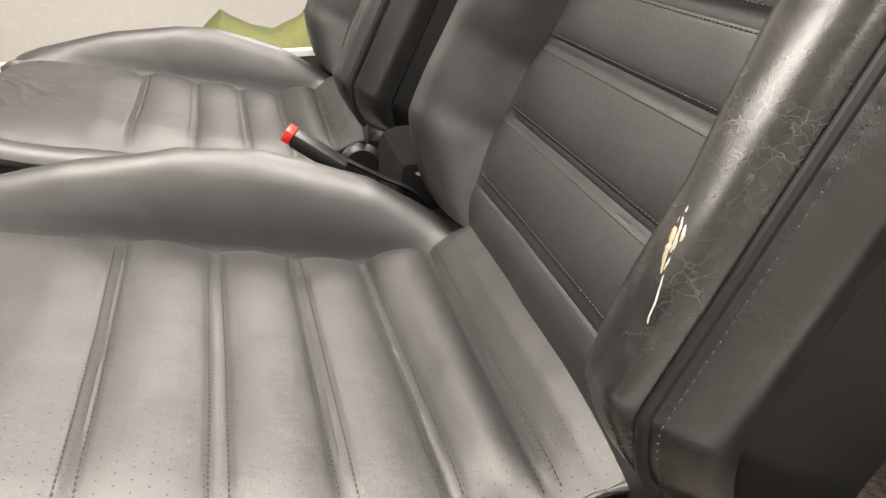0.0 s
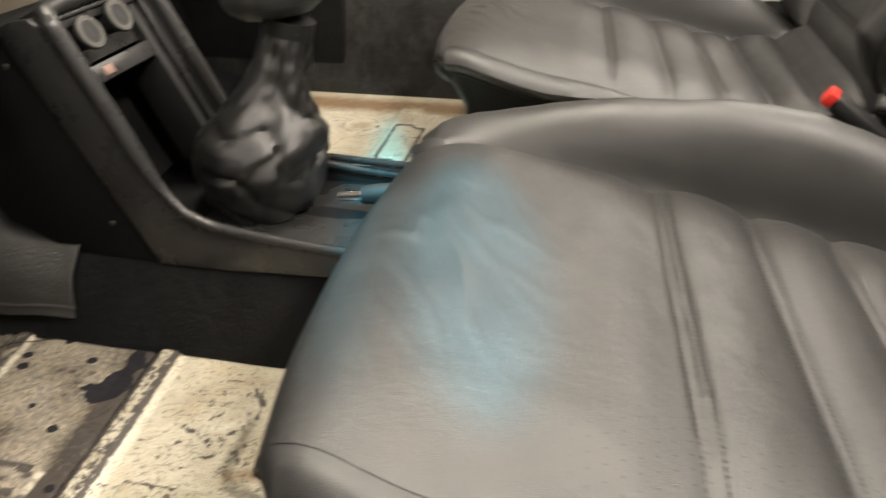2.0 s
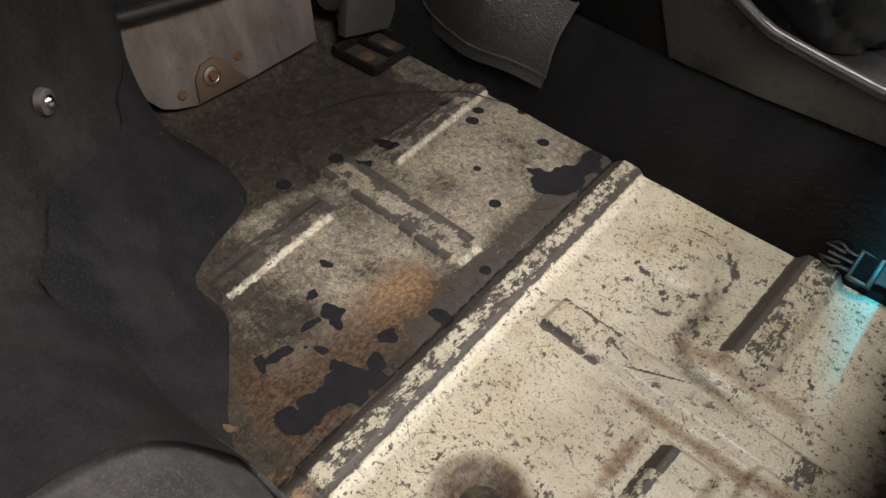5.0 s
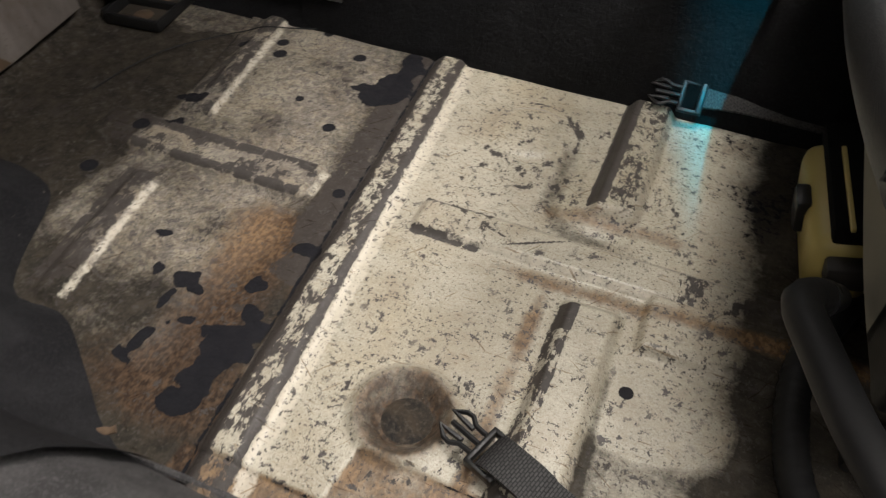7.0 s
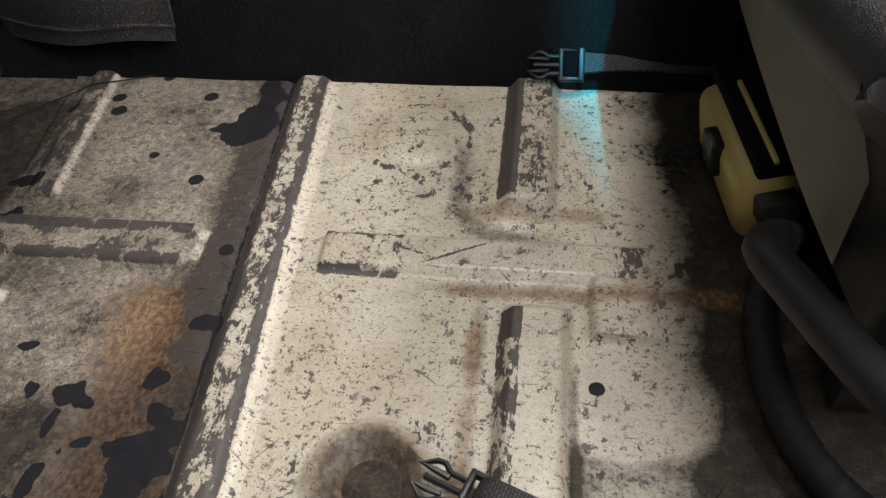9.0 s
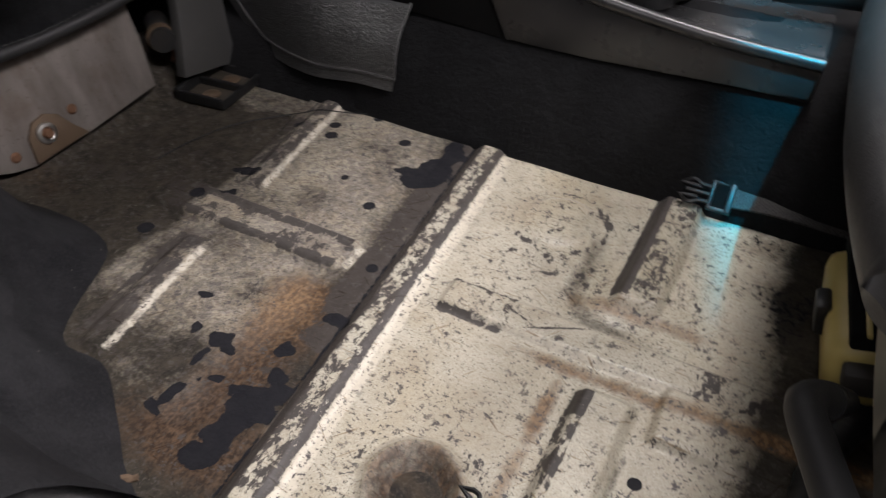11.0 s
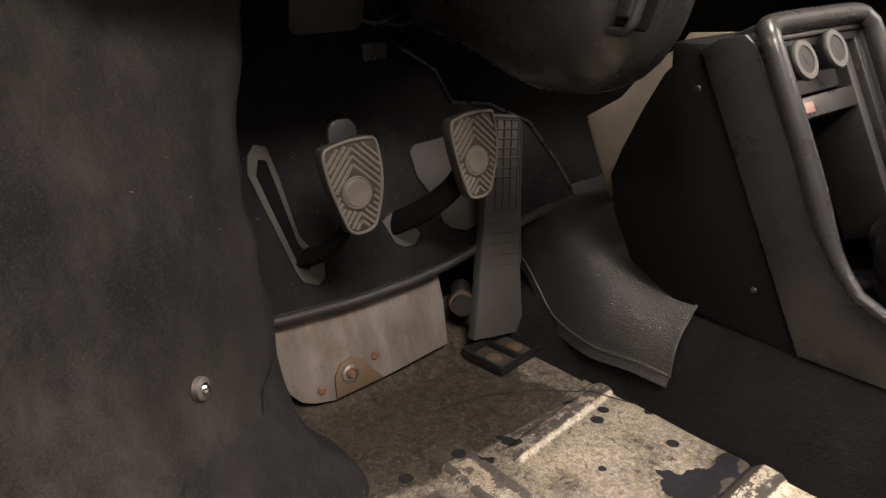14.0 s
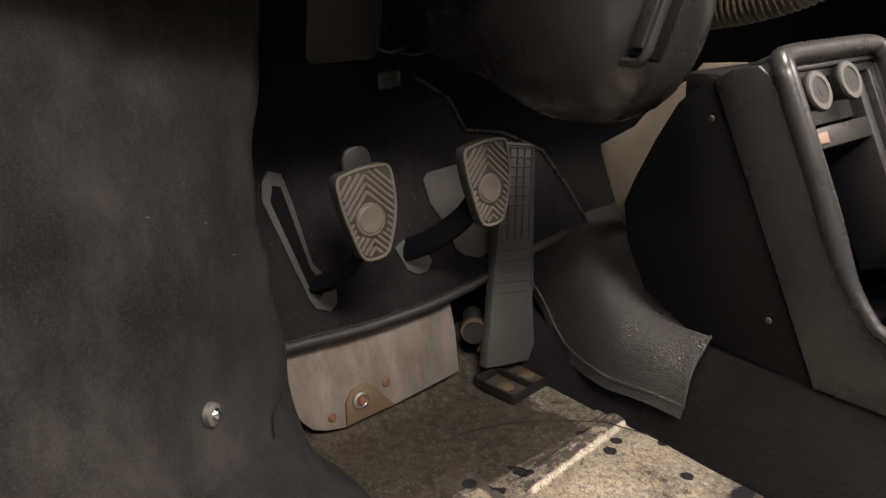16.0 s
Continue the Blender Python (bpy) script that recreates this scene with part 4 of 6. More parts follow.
part("sheet_plate", board_slab(outline, 0.0, 0.003, 0.0008), PLATE, plate)
part("stiffener", board_slab([(0.446, 0.012), (0.449, 0.035), (0.458, 0.046), (0.472, 0.049), (0.484, 0.043), (0.492, 0.030), (0.505, 0.015)], 0.003, 0.003, 0.0006), TIN, plate, "brown stained bolt tab")
m = axes(board(0.466, 0.033, 0.003), (0, 1, 0), (-0.2, 0, 1.0))
part("bolt_head", turned([(0.0005, 0.006), (0.0035, 0.006), (0.0048, 0.004), (0.0052, 0.001)], 24, m), RUST, plate, "rusty bolt head")
part("washer", turned([(0.0046, 0.0012), (0.0065, 0.0028), (0.0095, 0.002), (0.010, 0.0)], 24, m), STEEL, plate, "pale dished washer")
for y, z in ((0.432, 0.026), (0.500, 0.040)):
    part("rivet", turned([(0.0005, 0.002), (0.003, 0.002), (0.0045, 0.0005), (0.005, 0.0)], 16, axes(board(y, z, 0.0005), (0, 1, 0), (-0.2, 0, 1.0))), RUST, plate, "rusty rivet")

mat = thing("pedal_mat", board(0.6, 0.1), "black carpet mat over the pedal board with bound edge", "mat")
edge = [(0.330, 0.118), (0.391, 0.113), (0.498, 0.107), (0.604, 0.112), (0.720, 0.133), (0.821, 0.142)]
outline = edge + [(0.795, 0.191), (0.758, 0.246), (0.700, 0.275), (0.648, 0.284), (0.632, 0.320), (0.591, 0.350), (0.58, 0.46), (0.30, 0.46)]
part("carpet", board_slab(outline, 0.012, 0.010, 0.002), MAT, mat)
part("bound_edge", tube(curve([board(y, z, 0.012) for y, z in edge], 40), 0.0058, 10), BINDING, mat, "stitched binding")
part("bound_side", tube([board(y, z, 0.013) for y, z in outline[5:12]], 0.0025, 8), PLASTIC_GREY, mat)
part("edge_stitching", stitches([board(y, z + 0.006, 0.014) for y, z in edge], Vector((0.001, 0, 0)), 0.003, 0.007), THREAD, mat)
for name, pts in (("clutch_slot_plate", [(0.400, 0.253), (0.404, 0.270), (0.412, 0.278), (0.424, 0.274), (0.430, 0.245), (0.438, 0.185), (0.458, 0.156), (0.456, 0.140), (0.447, 0.134), (0.432, 0.141), (0.427, 0.152)]),
                  ("brake_slot_plate", [(0.581, 0.242), (0.588, 0.248), (0.630, 0.250), (0.637, 0.243), (0.634, 0.208), (0.655, 0.190), (0.662, 0.170), (0.655, 0.146), (0.640, 0.143), (0.620, 0.150), (0.609, 0.160), (0.603, 0.185), (0.585, 0.215)]),
                  ("brake_slot_end", [(0.532, 0.178), (0.545, 0.185), (0.556, 0.166), (0.571, 0.164), (0.576, 0.155), (0.567, 0.145), (0.554, 0.145), (0.543, 0.152)])):
    part(name, board_slab(pts, 0.0145, 0.004, 0.001), RUBBER, mat, "grey rubber slot surround")
# Solid near-black piece that paints the slot's inner darkness.
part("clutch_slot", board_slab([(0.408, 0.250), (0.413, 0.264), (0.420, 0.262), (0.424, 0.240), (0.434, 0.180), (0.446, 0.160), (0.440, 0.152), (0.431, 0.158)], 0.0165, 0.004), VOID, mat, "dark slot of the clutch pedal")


# ---------------------------------------------------------------- pedals
PAD = plastic("worn_pad_rubber", (0.115, 0.102, 0.085), 0.6, 300)
PAD_DARK = plastic("dark_pad_rubber", (0.030, 0.027, 0.023), 0.7, 300)


def pedal_pad(parent, m, w, h, ribs):
    """A shield-shaped rubber pad in its own plane: x across, y up, z towards the driver."""
    corner = [(-w * 0.50, h * 0.36), (-w * 0.485, h * 0.43), (-w * 0.44, h * 0.47), (0, h * 0.515), (w * 0.42, h * 0.50), (w * 0.475, h * 0.465), (w * 0.50, h * 0.40), (w * 0.515, h * 0.15), (w * 0.47, -h * 0.08), (w * 0.38, -h * 0.27),
              (w * 0.26, -h * 0.45), (w * 0.20, -h * 0.49), (w * 0.10, -h * 0.515), (-w * 0.10, -h * 0.515), (-w * 0.20, -h * 0.49), (-w * 0.26, -h * 0.44), (-w * 0.36, -h * 0.20), (-w * 0.46, h * 0.10)]
    out = [(p.x, p.y) for p in curve([(x, y, 0) for x, y in corner + corner[:1]], 45)[:-1]]
    part("pad_body", slab(out, 0.013, m, 0.0016), PAD_DARK, parent)
    part("pad_rim", tube([m @ Vector((x * 0.95, y * 0.965, 0.0004)) for x, y in out + out[:1]], 0.0015, 6), PAD, parent)
    part("pad_button", turned([(0.0005, 0.0016), (w * 0.07, 0.0017), (w * 0.10, 0.0024), (w * 0.20, 0.0025), (w * 0.225, 0.0012), (w * 0.24, 0.0018), (w * 0.255, 0.0014), (w * 0.265, -0.001)], 32, m @ pose(0, -h * 0.06, 0)), PAD, parent)

    def inside(px, py):
        left = [x for x, y in out if abs(y - py) < h * 0.05 and x < 0]
        right = [x for x, y in out if abs(y - py) < h * 0.05 and x > 0]
        return abs(py) < h * 0.47 and left and right and 0.92 * max(left) < px < 0.92 * min(right)

    for k in range(ribs):
        y = h * 0.60 - k * h * 1.06 / ribs
        for side in (-1, 1):
            line = []
            for i in range(19):
                f = i / 18
                px, py = side * f * w * 0.50, y - f * w * 0.52
                if not inside(px, py) or math.hypot(px, py + h * 0.06) < w * 0.29:
                    if len(line) > 2:
                        break
                    line = []
                    continue
                line.append(m @ Vector((px, py, 0.0003)))
            if len(line) > 2:
                part("tread_rib", tube(line, 0.00165, 6), PAD, parent)


def facing_pose(p, lean, turn=0.0):
    """A pose at p with z towards the driver, leaning back by lean degrees."""
    return Matrix.Translation(p) @ pose(0, 0, 0, 0, 0, turn) @ axes((0, 0, 0), (0, 1, 0), (-math.sin(radians(lean)), 0, math.cos(radians(lean))))


clutch = thing("clutch_pedal", (-1.04, 0.44, 0.16), "clutch pedal with a grey ribbed rubber pad", "pedal", "pedals")
pedal_pad(clutch, facing_pose((-0.938, 0.4485, 0.2555), 5, 0) @ pose(0, 0, 0, 0, 0, 2), 0.055, 0.079, 12)
part("arm", tube(curve([(-0.955, 0.450, 0.240), (-0.968, 0.448, 0.206), (-1.005, 0.442, 0.178), (-1.055, 0.436, 0.162)], 14), 0.0062, 10, flat=1.9), VOID, clutch, "black pedal arm")
part("tongue", slab(rounded(0.027, 0.026, 0.011), 0.004, facing_pose((-0.950, 0.4475, 0.2985), 6), 0.001), PLASTIC_GREY, clutch)
brake = thing("brake_pedal", (-1.04, 0.54, 0.16), "brake pedal with a grey ribbed rubber pad", "pedal", "pedals")
pedal_pad(brake, facing_pose((-0.938, 0.580, 0.2585), 5, 0) @ pose(0, 0, 0, 0, 0, 1), 0.054, 0.080, 12)
part("arm", tube(curve([(-0.955, 0.578, 0.240), (-0.975, 0.572, 0.216), (-1.008, 0.556, 0.190), (-1.058, 0.542, 0.166)], 14), 0.0068, 10, flat=1.9), VOID, brake, "black pedal arm")

PEDAL = plastic("scuffed_pedal_plastic", (0.060, 0.0580, 0.0555), 0.42, 500, 0.2)
gas = thing("accelerator_pedal", (-0.99, 0.66, 0.0), "black plastic floor-hinged accelerator pedal with ribbed face", "pedal", "pedals")
lean = Vector((-0.030, 0.0445, 0.252)).normalized()
foot = axes((-1.000, 0.657, 0.016), Vector((0, 1, 0)) - lean * lean.y, lean)
face = [(-0.037, 0.0), (0.040, 0.0), (0.036, 0.035), (0.031, 0.085), (0.0275, 0.16), (0.0255, 0.235), (0.0245, 0.250), (0.0215, 0.2565), (0.016, 0.2585), (-0.016, 0.2585), (-0.0215, 0.2565), (-0.0245, 0.250), (-0.0255, 0.235), (-0.0285, 0.12), (-0.032, 0.05)]
part("lever", slab(face, 0.014, foot, 0.0018), PEDAL, gas)
part("face_rim", tube([foot @ Vector((x * 0.94, min(y, 0.2555), 0.0006)) for x, y in face[3:14]], 0.0013, 6), PEDAL, gas, "worn raised rim")
for k in range(8):
    y = 0.086 + 0.0125 * k
    part("cross_rib", tube([foot @ Vector((-0.023, y, 0.0002)), foot @ Vector((0.022, y, 0.0002))], 0.0008, 6), RUBBER, gas)
for k in range(7):
    y = 0.188 + 0.0108 * k
    part("cross_rib", tube([foot @ Vector((-0.020, y, 0.0004)), foot @ Vector((0.022, y, 0.0004))], 0.0012, 6), RUBBER, gas)
for k in range(4):
    x = -0.012 + 0.0108 * k
    part("long_rib", tube([foot @ Vector((x, 0.150, 0.0004)), foot @ Vector((x, 0.254, 0.0004))], 0.0011, 6), RUBBER, gas)
base = axes((-0.985, 0.6505, 0.0), (-0.10, 1.0, 0), (-1.0, 0.05, 0)) @ Matrix.Diagonal((0.90, 0.94, 0.8, 1.0))
part("hinge_wall", merge(block((-0.042, -0.030, 0.0), (-0.0375, 0.030, 0.014), 0.001, base), block((0.0375, -0.030, 0.0), (0.042, 0.030, 0.014), 0.001, base), block((-0.042, -0.0335, 0.0), (0.042, -0.029, 0.012), 0.001, base),
                         block((-0.003, -0.030, 0.0), (0.003, 0.030, 0.013), 0.001, base), block((-0.042, 0.026, 0.0), (0.042, 0.032, 0.018), 0.002, base)), PLASTIC, gas)
for x in (-0.020, 0.020):
    part("hinge_screw", turned([(0.0005, 0.004), (0.005, 0.004), (0.0065, 0.003), (0.010, 0.002), (0.0105, 0.0)], 18, base @ pose(x, -0.002, 0.0035)), TIN, gas, "rusty fixing screw")
    part("hinge_tray", block((x - 0.017, -0.029, 0.0), (x + 0.017, 0.027, 0.004), 0.0005, base), DIRT, gas, "dirty hinge tray")
pipe = thing("heater_pipe", (-1.03, 0.625, 0.03), "dark pipe stub with a rusty clamp beside the pedal board", "pipe")
part("stub", tube([(-1.06, 0.650, 0.062), (-1.022, 0.622, 0.058)], [0.012, 0.013], 16), DARK_STEEL, pipe)
part("clamp", tube([(-1.034, 0.630, 0.0585), (-1.028, 0.626, 0.058)], 0.0150, 16), TIN, pipe)
part("nut", tube([(-1.026, 0.648, 0.045), (-1.020, 0.634, 0.030)], 0.009, 6), RUST, pipe, "rusty nut")


# ---------------------------------------------------------------- steering column, dash
column = thing("steering_column_shroud", (-0.84, 0.60, 0.335), "shiny black plastic steering column shroud", "shroud")
rows = []
for i in range(26):
    t = i / 25
    x = -0.985 + 0.250 * t
    end = math.sqrt(max(0.0, 1 - max(0.0, (t - 0.62) / 0.38) ** 2.6))
    wide, deep = 0.070 * max(end, 0.10), (0.138 - 0.040 * (1 - ease(t, 0.0, 0.55))) * max(end, 0.12)
    top = 0.462
    rows.append([(x, 0.605 + wide * math.copysign(abs(math.cos(a)) ** 0.75, math.cos(a)), top - deep * abs(math.sin(a)) ** 0.8 if k < 24 else top + 0.05 * math.sin(-a)) for k, a in ((k, math.pi * k / 23 if k < 24 else math.pi + math.pi * (k - 23) / 9) for k in range(32))])
part("lower_shroud", sheet(rows, closed_v=True, caps=True), PLASTIC_SHINY, column)
# A solid block; its near-black colour paints the opening's depth.
part("switch_recess", block((-0.022, -0.030, -0.012), (0.022, 0.030, 0.003), 0.003, pose(-0.757, 0.573, 0.408, 70, 0, -24)), VOID, column, "dark switch opening")
part("switch_frame", tube([pose(-0.757, 0.573, 0.408, 70, 0, -24) @ Vector((x, y, 0.003)) for x, y in rounded(0.050, 0.068, 0.010) + [rounded(0.050, 0.068, 0.010)[0]]], 0.0035, 8), PLASTIC_GREY, column)
part("switch_lever", block((0.006, -0.026, 0.0), (0.024, 0.026, 0.009), 0.004, pose(-0.757, 0.573, 0.408, 70, 0, -24)), PLASTIC_GREY, column, "grey switch flap")
part("switch_stop", turned([(0.0005, 0.004), (0.003, 0.004), (0.004, 0.0)], 12, pose(-0.800, 0.548, 0.392, 70, 0, -14)), STEEL, column)

dash = thing("dashboard", (-1.0, 0.95, 0.45), "dark padded dashboard over the footwells", "dashboard")
# Pad kept out of view, extended to the door to shade the footwell.
rows = []
for i in range(30):
    y = 0.06 + 1.60 * i / 29
    rows.append(curve([(-1.20, y, 0.44), (-0.98, y, 0.455), (-0.86, y, 0.470), (-0.80, y, 0.505), (-0.785, y, 0.555), (-0.81, y, 0.605), (-0.90, y, 0.64), (-1.20, y, 0.66)], 22))
part("dash_pad", sheet(rows, caps=True), PLASTIC, dash)
part("knee_panel", slab(rounded(0.13, 0.075, 0.012), 0.012, pose(-0.99, 0.475, 0.437, 0, 18, 0) @ pose(0, 0, 0, 0, 90, 0), 0.003), MATT, dash)
wires = thing("wiring_loom", (-1.04, 0.60, 0.40), "dark wiring hanging under the dashboard", "wiring")
for k in range(6):
    y = 0.50 + 0.035 * k
    part("wire", tube(curve([(-1.06, y, 0.45), (-1.03 - 0.01 * (k % 2), y + 0.02, 0.385 - 0.006 * k), (-1.02, y + 0.06, 0.39), (-1.04, y + 0.10, 0.45)], 14), 0.0022, 6), PLASTIC, wires)
part("connector", block((-1.055, 0.525, 0.345), (-1.035, 0.552, 0.362), 0.002), PLASTIC_GREY, wires)
part("bracket", block((-1.03, 0.61, 0.355), (-1.01, 0.68, 0.40), 0.004), DARK_STEEL, wires)

stay = thing("console_stay", (-0.95, 0.83, 0.15), "beige painted sheet metal stay beside the console", "bracket")
part("stay_plate", slab([(-1.028, 0.247), (-1.008, 0.198), (-0.980, 0.132), (-0.972, 0.132), (-0.94, 0.20), (-0.89, 0.26), (-0.85, 0.300), (-0.84, 0.352), (-0.89, 0.350), (-0.905, 0.333), (-0.937, 0.316), (-0.976, 0.275)], 0.003, axes((0, 0.835, 0), (1, 0, 0), (0, 0, 1)), 0.0008), BEIGE, stay)
part("stay_flange", slab([(-1.026, 0.242), (-0.982, 0.134), (-0.987, 0.134), (-1.032, 0.240)], 0.012, axes((0, 0.840, 0), (1, 0, 0), (0, 0, 1)), 0.001), YELLOW, stay)
hose = thing("air_hose", (-0.88, 0.9, 0.39), "brown-grey ribbed flexible air hose under the dashboard", "hose")
line = curve([(-1.02, 0.88, 0.385), (-0.95, 0.89, 0.402), (-0.88, 0.90, 0.412), (-0.82, 0.91, 0.43), (-0.78, 0.92, 0.46)], 160)
part("ribbed_tube", tube(line, [0.024 + 0.0022 * (1 if (i // 2) % 2 else -1) for i in range(160)], 20), HOSE, hose)


# ---------------------------------------------------------------- centre console
console = thing("centre_console", (-0.75, 0.80, 0.10), "charcoal plastic centre console with knobs and an open tray", "console")
NEAR, FAR = 0.716, 0.905
SIDE = [(-0.797, 0.348), (-0.780, 0.358), (-0.757, 0.362), (-0.747, 0.354), (-0.700, 0.276), (-0.668, 0.205), (-0.652, 0.180), (-0.630, 0.162), (-0.590, 0.149), (-0.50, 0.138), (-0.42, 0.134), (-0.42, 0.105),
        (-0.60, 0.098), (-0.681, 0.098)]


def wall(y, thick, name, mat, points, lab=""):
    return part(name, slab(points, thick, axes((0, y, 0), (1, 0, 0), (0, 0, 1)), 0.0015), mat, console, lab)


wall(NEAR, 0.006, "side_panel", PLASTIC_GREY, SIDE)
wall(FAR, 0.006, "side_panel", MATT, SIDE)
FRONT = [(-0.892, 0.221), (-0.886, 0.182), (-0.862, 0.135), (-0.800, 0.104), (-0.684, 0.096), (-0.798, 0.350), (-0.804, 0.351), (-0.834, 0.326), (-0.857, 0.290), (-0.880, 0.248)]
wall(NEAR + 0.003, 0.006, "front_side", VOID, FRONT, "matt black side panel")
wall(FAR - 0.003, 0.006, "front_side", VOID, FRONT, "matt black side panel")
part("top_closing", block((-0.83, NEAR + 0.004, 0.32), (-0.76, FAR - 0.004, 0.354), 0.006), PLASTIC, console)
for x, z in ((-0.794, 0.316), (-0.723, 0.149)):
    part("panel_screw", turned([(0.0005, 0.0016), (0.0022, 0.0014), (0.0032, 0.0)], 14, axes((x, NEAR - 0.0055 if z < 0.2 else NEAR - 0.0035, z), (1, 0, 0), (0, 0, 1))), DARK_STEEL, console)

# raised rim round the sloping face
rim_line = curve([(-0.640, NEAR + 0.002, 0.165), (-0.668, NEAR + 0.004, 0.202), (-0.700, NEAR + 0.006, 0.272), (-0.736, NEAR + 0.007, 0.350), (-0.742, NEAR + 0.010, 0.360), (-0.748, NEAR + 0.022, 0.367), (-0.749, (NEAR + FAR) / 2, 0.368), (-0.748, FAR - 0.022, 0.367),
                  (-0.742, FAR - 0.010, 0.360), (-0.736, FAR - 0.007, 0.350), (-0.700, FAR - 0.006, 0.272), (-0.668, FAR - 0.004, 0.202), (-0.640, FAR - 0.002, 0.165)], 110)
part("face_rim", tube(rim_line, [0.0055 + 0.0040 * float(ease(p.z, 0.17, 0.24)) for p in rim_line], 14), PLASTIC_GREY, console)
for y in (NEAR, FAR):
    part("tray_rim", tube(curve([(-0.640, y, 0.168), (-0.615, y, 0.156), (-0.590, y, 0.150), (-0.50, y, 0.139), (-0.42, y, 0.135)], 24), 0.0055, 10), PLASTIC_GREY, console)

# face: x across the car, y up the slope, z towards the driver
face = axes((-0.752, 0.81, 0.377), (0, 1, 0), (-0.415, 0, 0.91))


def on_face(lo, hi, bevel=0.002):
    return block(lo, hi, bevel, face)


W = 0.090
part("face_lip", merge(on_face((-W + 0.006, -0.018, -0.030), (W - 0.006, -0.006, -0.0005), 0.003), on_face((-W - 0.001, -0.215, -0.030), (-W + 0.010, -0.014, -0.0015), 0.003), on_face((W - 0.010, -0.215, -0.030), (W + 0.001, -0.014, -0.0015), 0.003)), PLASTIC_GREY, console, "raised lip of the console face")
part("face_top", on_face((-W, -0.032, -0.030), (W, -0.012, -0.006)), PLASTIC_GREY, console)
part("face_ledge", on_face((-W + 0.008, -0.024, -0.012), (W - 0.008, -0.0185, -0.002), 0.0015), PLASTIC, console)
part("face_side", on_face((-W + 0.002, -0.215, -0.060), (-W + 0.012, -0.014, -0.012)), PLASTIC_GREY, console)
part("face_side", on_face((W - 0.040, -0.215, -0.060), (W - 0.026, -0.020, -0.010)), MATT, console)
part("face_side", on_face((W - 0.020, -0.215, -0.060), (W - 0.008, -0.014, -0.006)), PLASTIC_GREY, console)
part("switch_panel", on_face((-W + 0.012, -0.070, -0.060), (W - 0.040, -0.024, -0.020)), PLASTIC_GREY, console, "switch panel below the knobs")
part("indicator_block", on_face((-W + 0.012, -0.092, -0.060), (W - 0.040, -0.073, -0.010)), PLASTIC_GREY, console, "indicator block")
part("indicator_lens", block((-0.0085, -0.005, -0.002), (0.0085, 0.005, 0.0015), 0.0012, face @ pose(-0.036, -0.0825, -0.010)), RED_LENS, console, "pale red indicator lens")
# Near-black so the tray's inner shade sits in its colour.
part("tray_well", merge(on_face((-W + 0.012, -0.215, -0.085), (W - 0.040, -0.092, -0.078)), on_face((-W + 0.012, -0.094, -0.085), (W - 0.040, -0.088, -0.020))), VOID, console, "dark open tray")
tri = [face @ pose(-0.050, -0.061, -0.0195) @ Vector((0.0075 * math.sin(radians(120 * k)), 0.0075 * math.cos(radians(120 * k)), 0)) for k in range(4)]
part("warning_triangle", tube(tri, 0.0006, 6), DIAL, console)
for x, y in ((-0.043, -0.044), (0.012, -0.040)):
    m = face @ pose(x, y, -0.021) @ Matrix.Scale(0.80, 4)
    knob = part("knob", turned([(0.0150, 0.0), (0.0165, 0.010), (0.0195, 0.022), (0.0222, 0.0265), (0.0225, 0.029), (0.0215, 0.0305)], 36, m), RUBBER_DARK, console, "black rotary knob")
    part("knob_ring", turned([(0.0213, 0.0300), (0.0208, 0.0316), (0.0150, 0.0316), (0.0142, 0.0290), (0.0005, 0.0288)], 36, m), RING, knob, "grey rim of the knob")
    part("dial_face", turned([(0.0005, 0.0300), (0.0105, 0.0297), (0.0112, 0.0286)], 28, m), DIAL, knob, "grey dial face")
    part("pointer", block((-0.0009, -0.007, 0.0300), (0.0009, 0.007, 0.0308), 0.0003, m @ pose(0, 0, 0, 0, 0, 20)), PLASTIC_GREY, knob)
part("tunnel_tray", block((-0.66, NEAR + 0.004, 0.10), (-0.42, FAR - 0.004, 0.122), 0.003), PLASTIC_GREY, console)


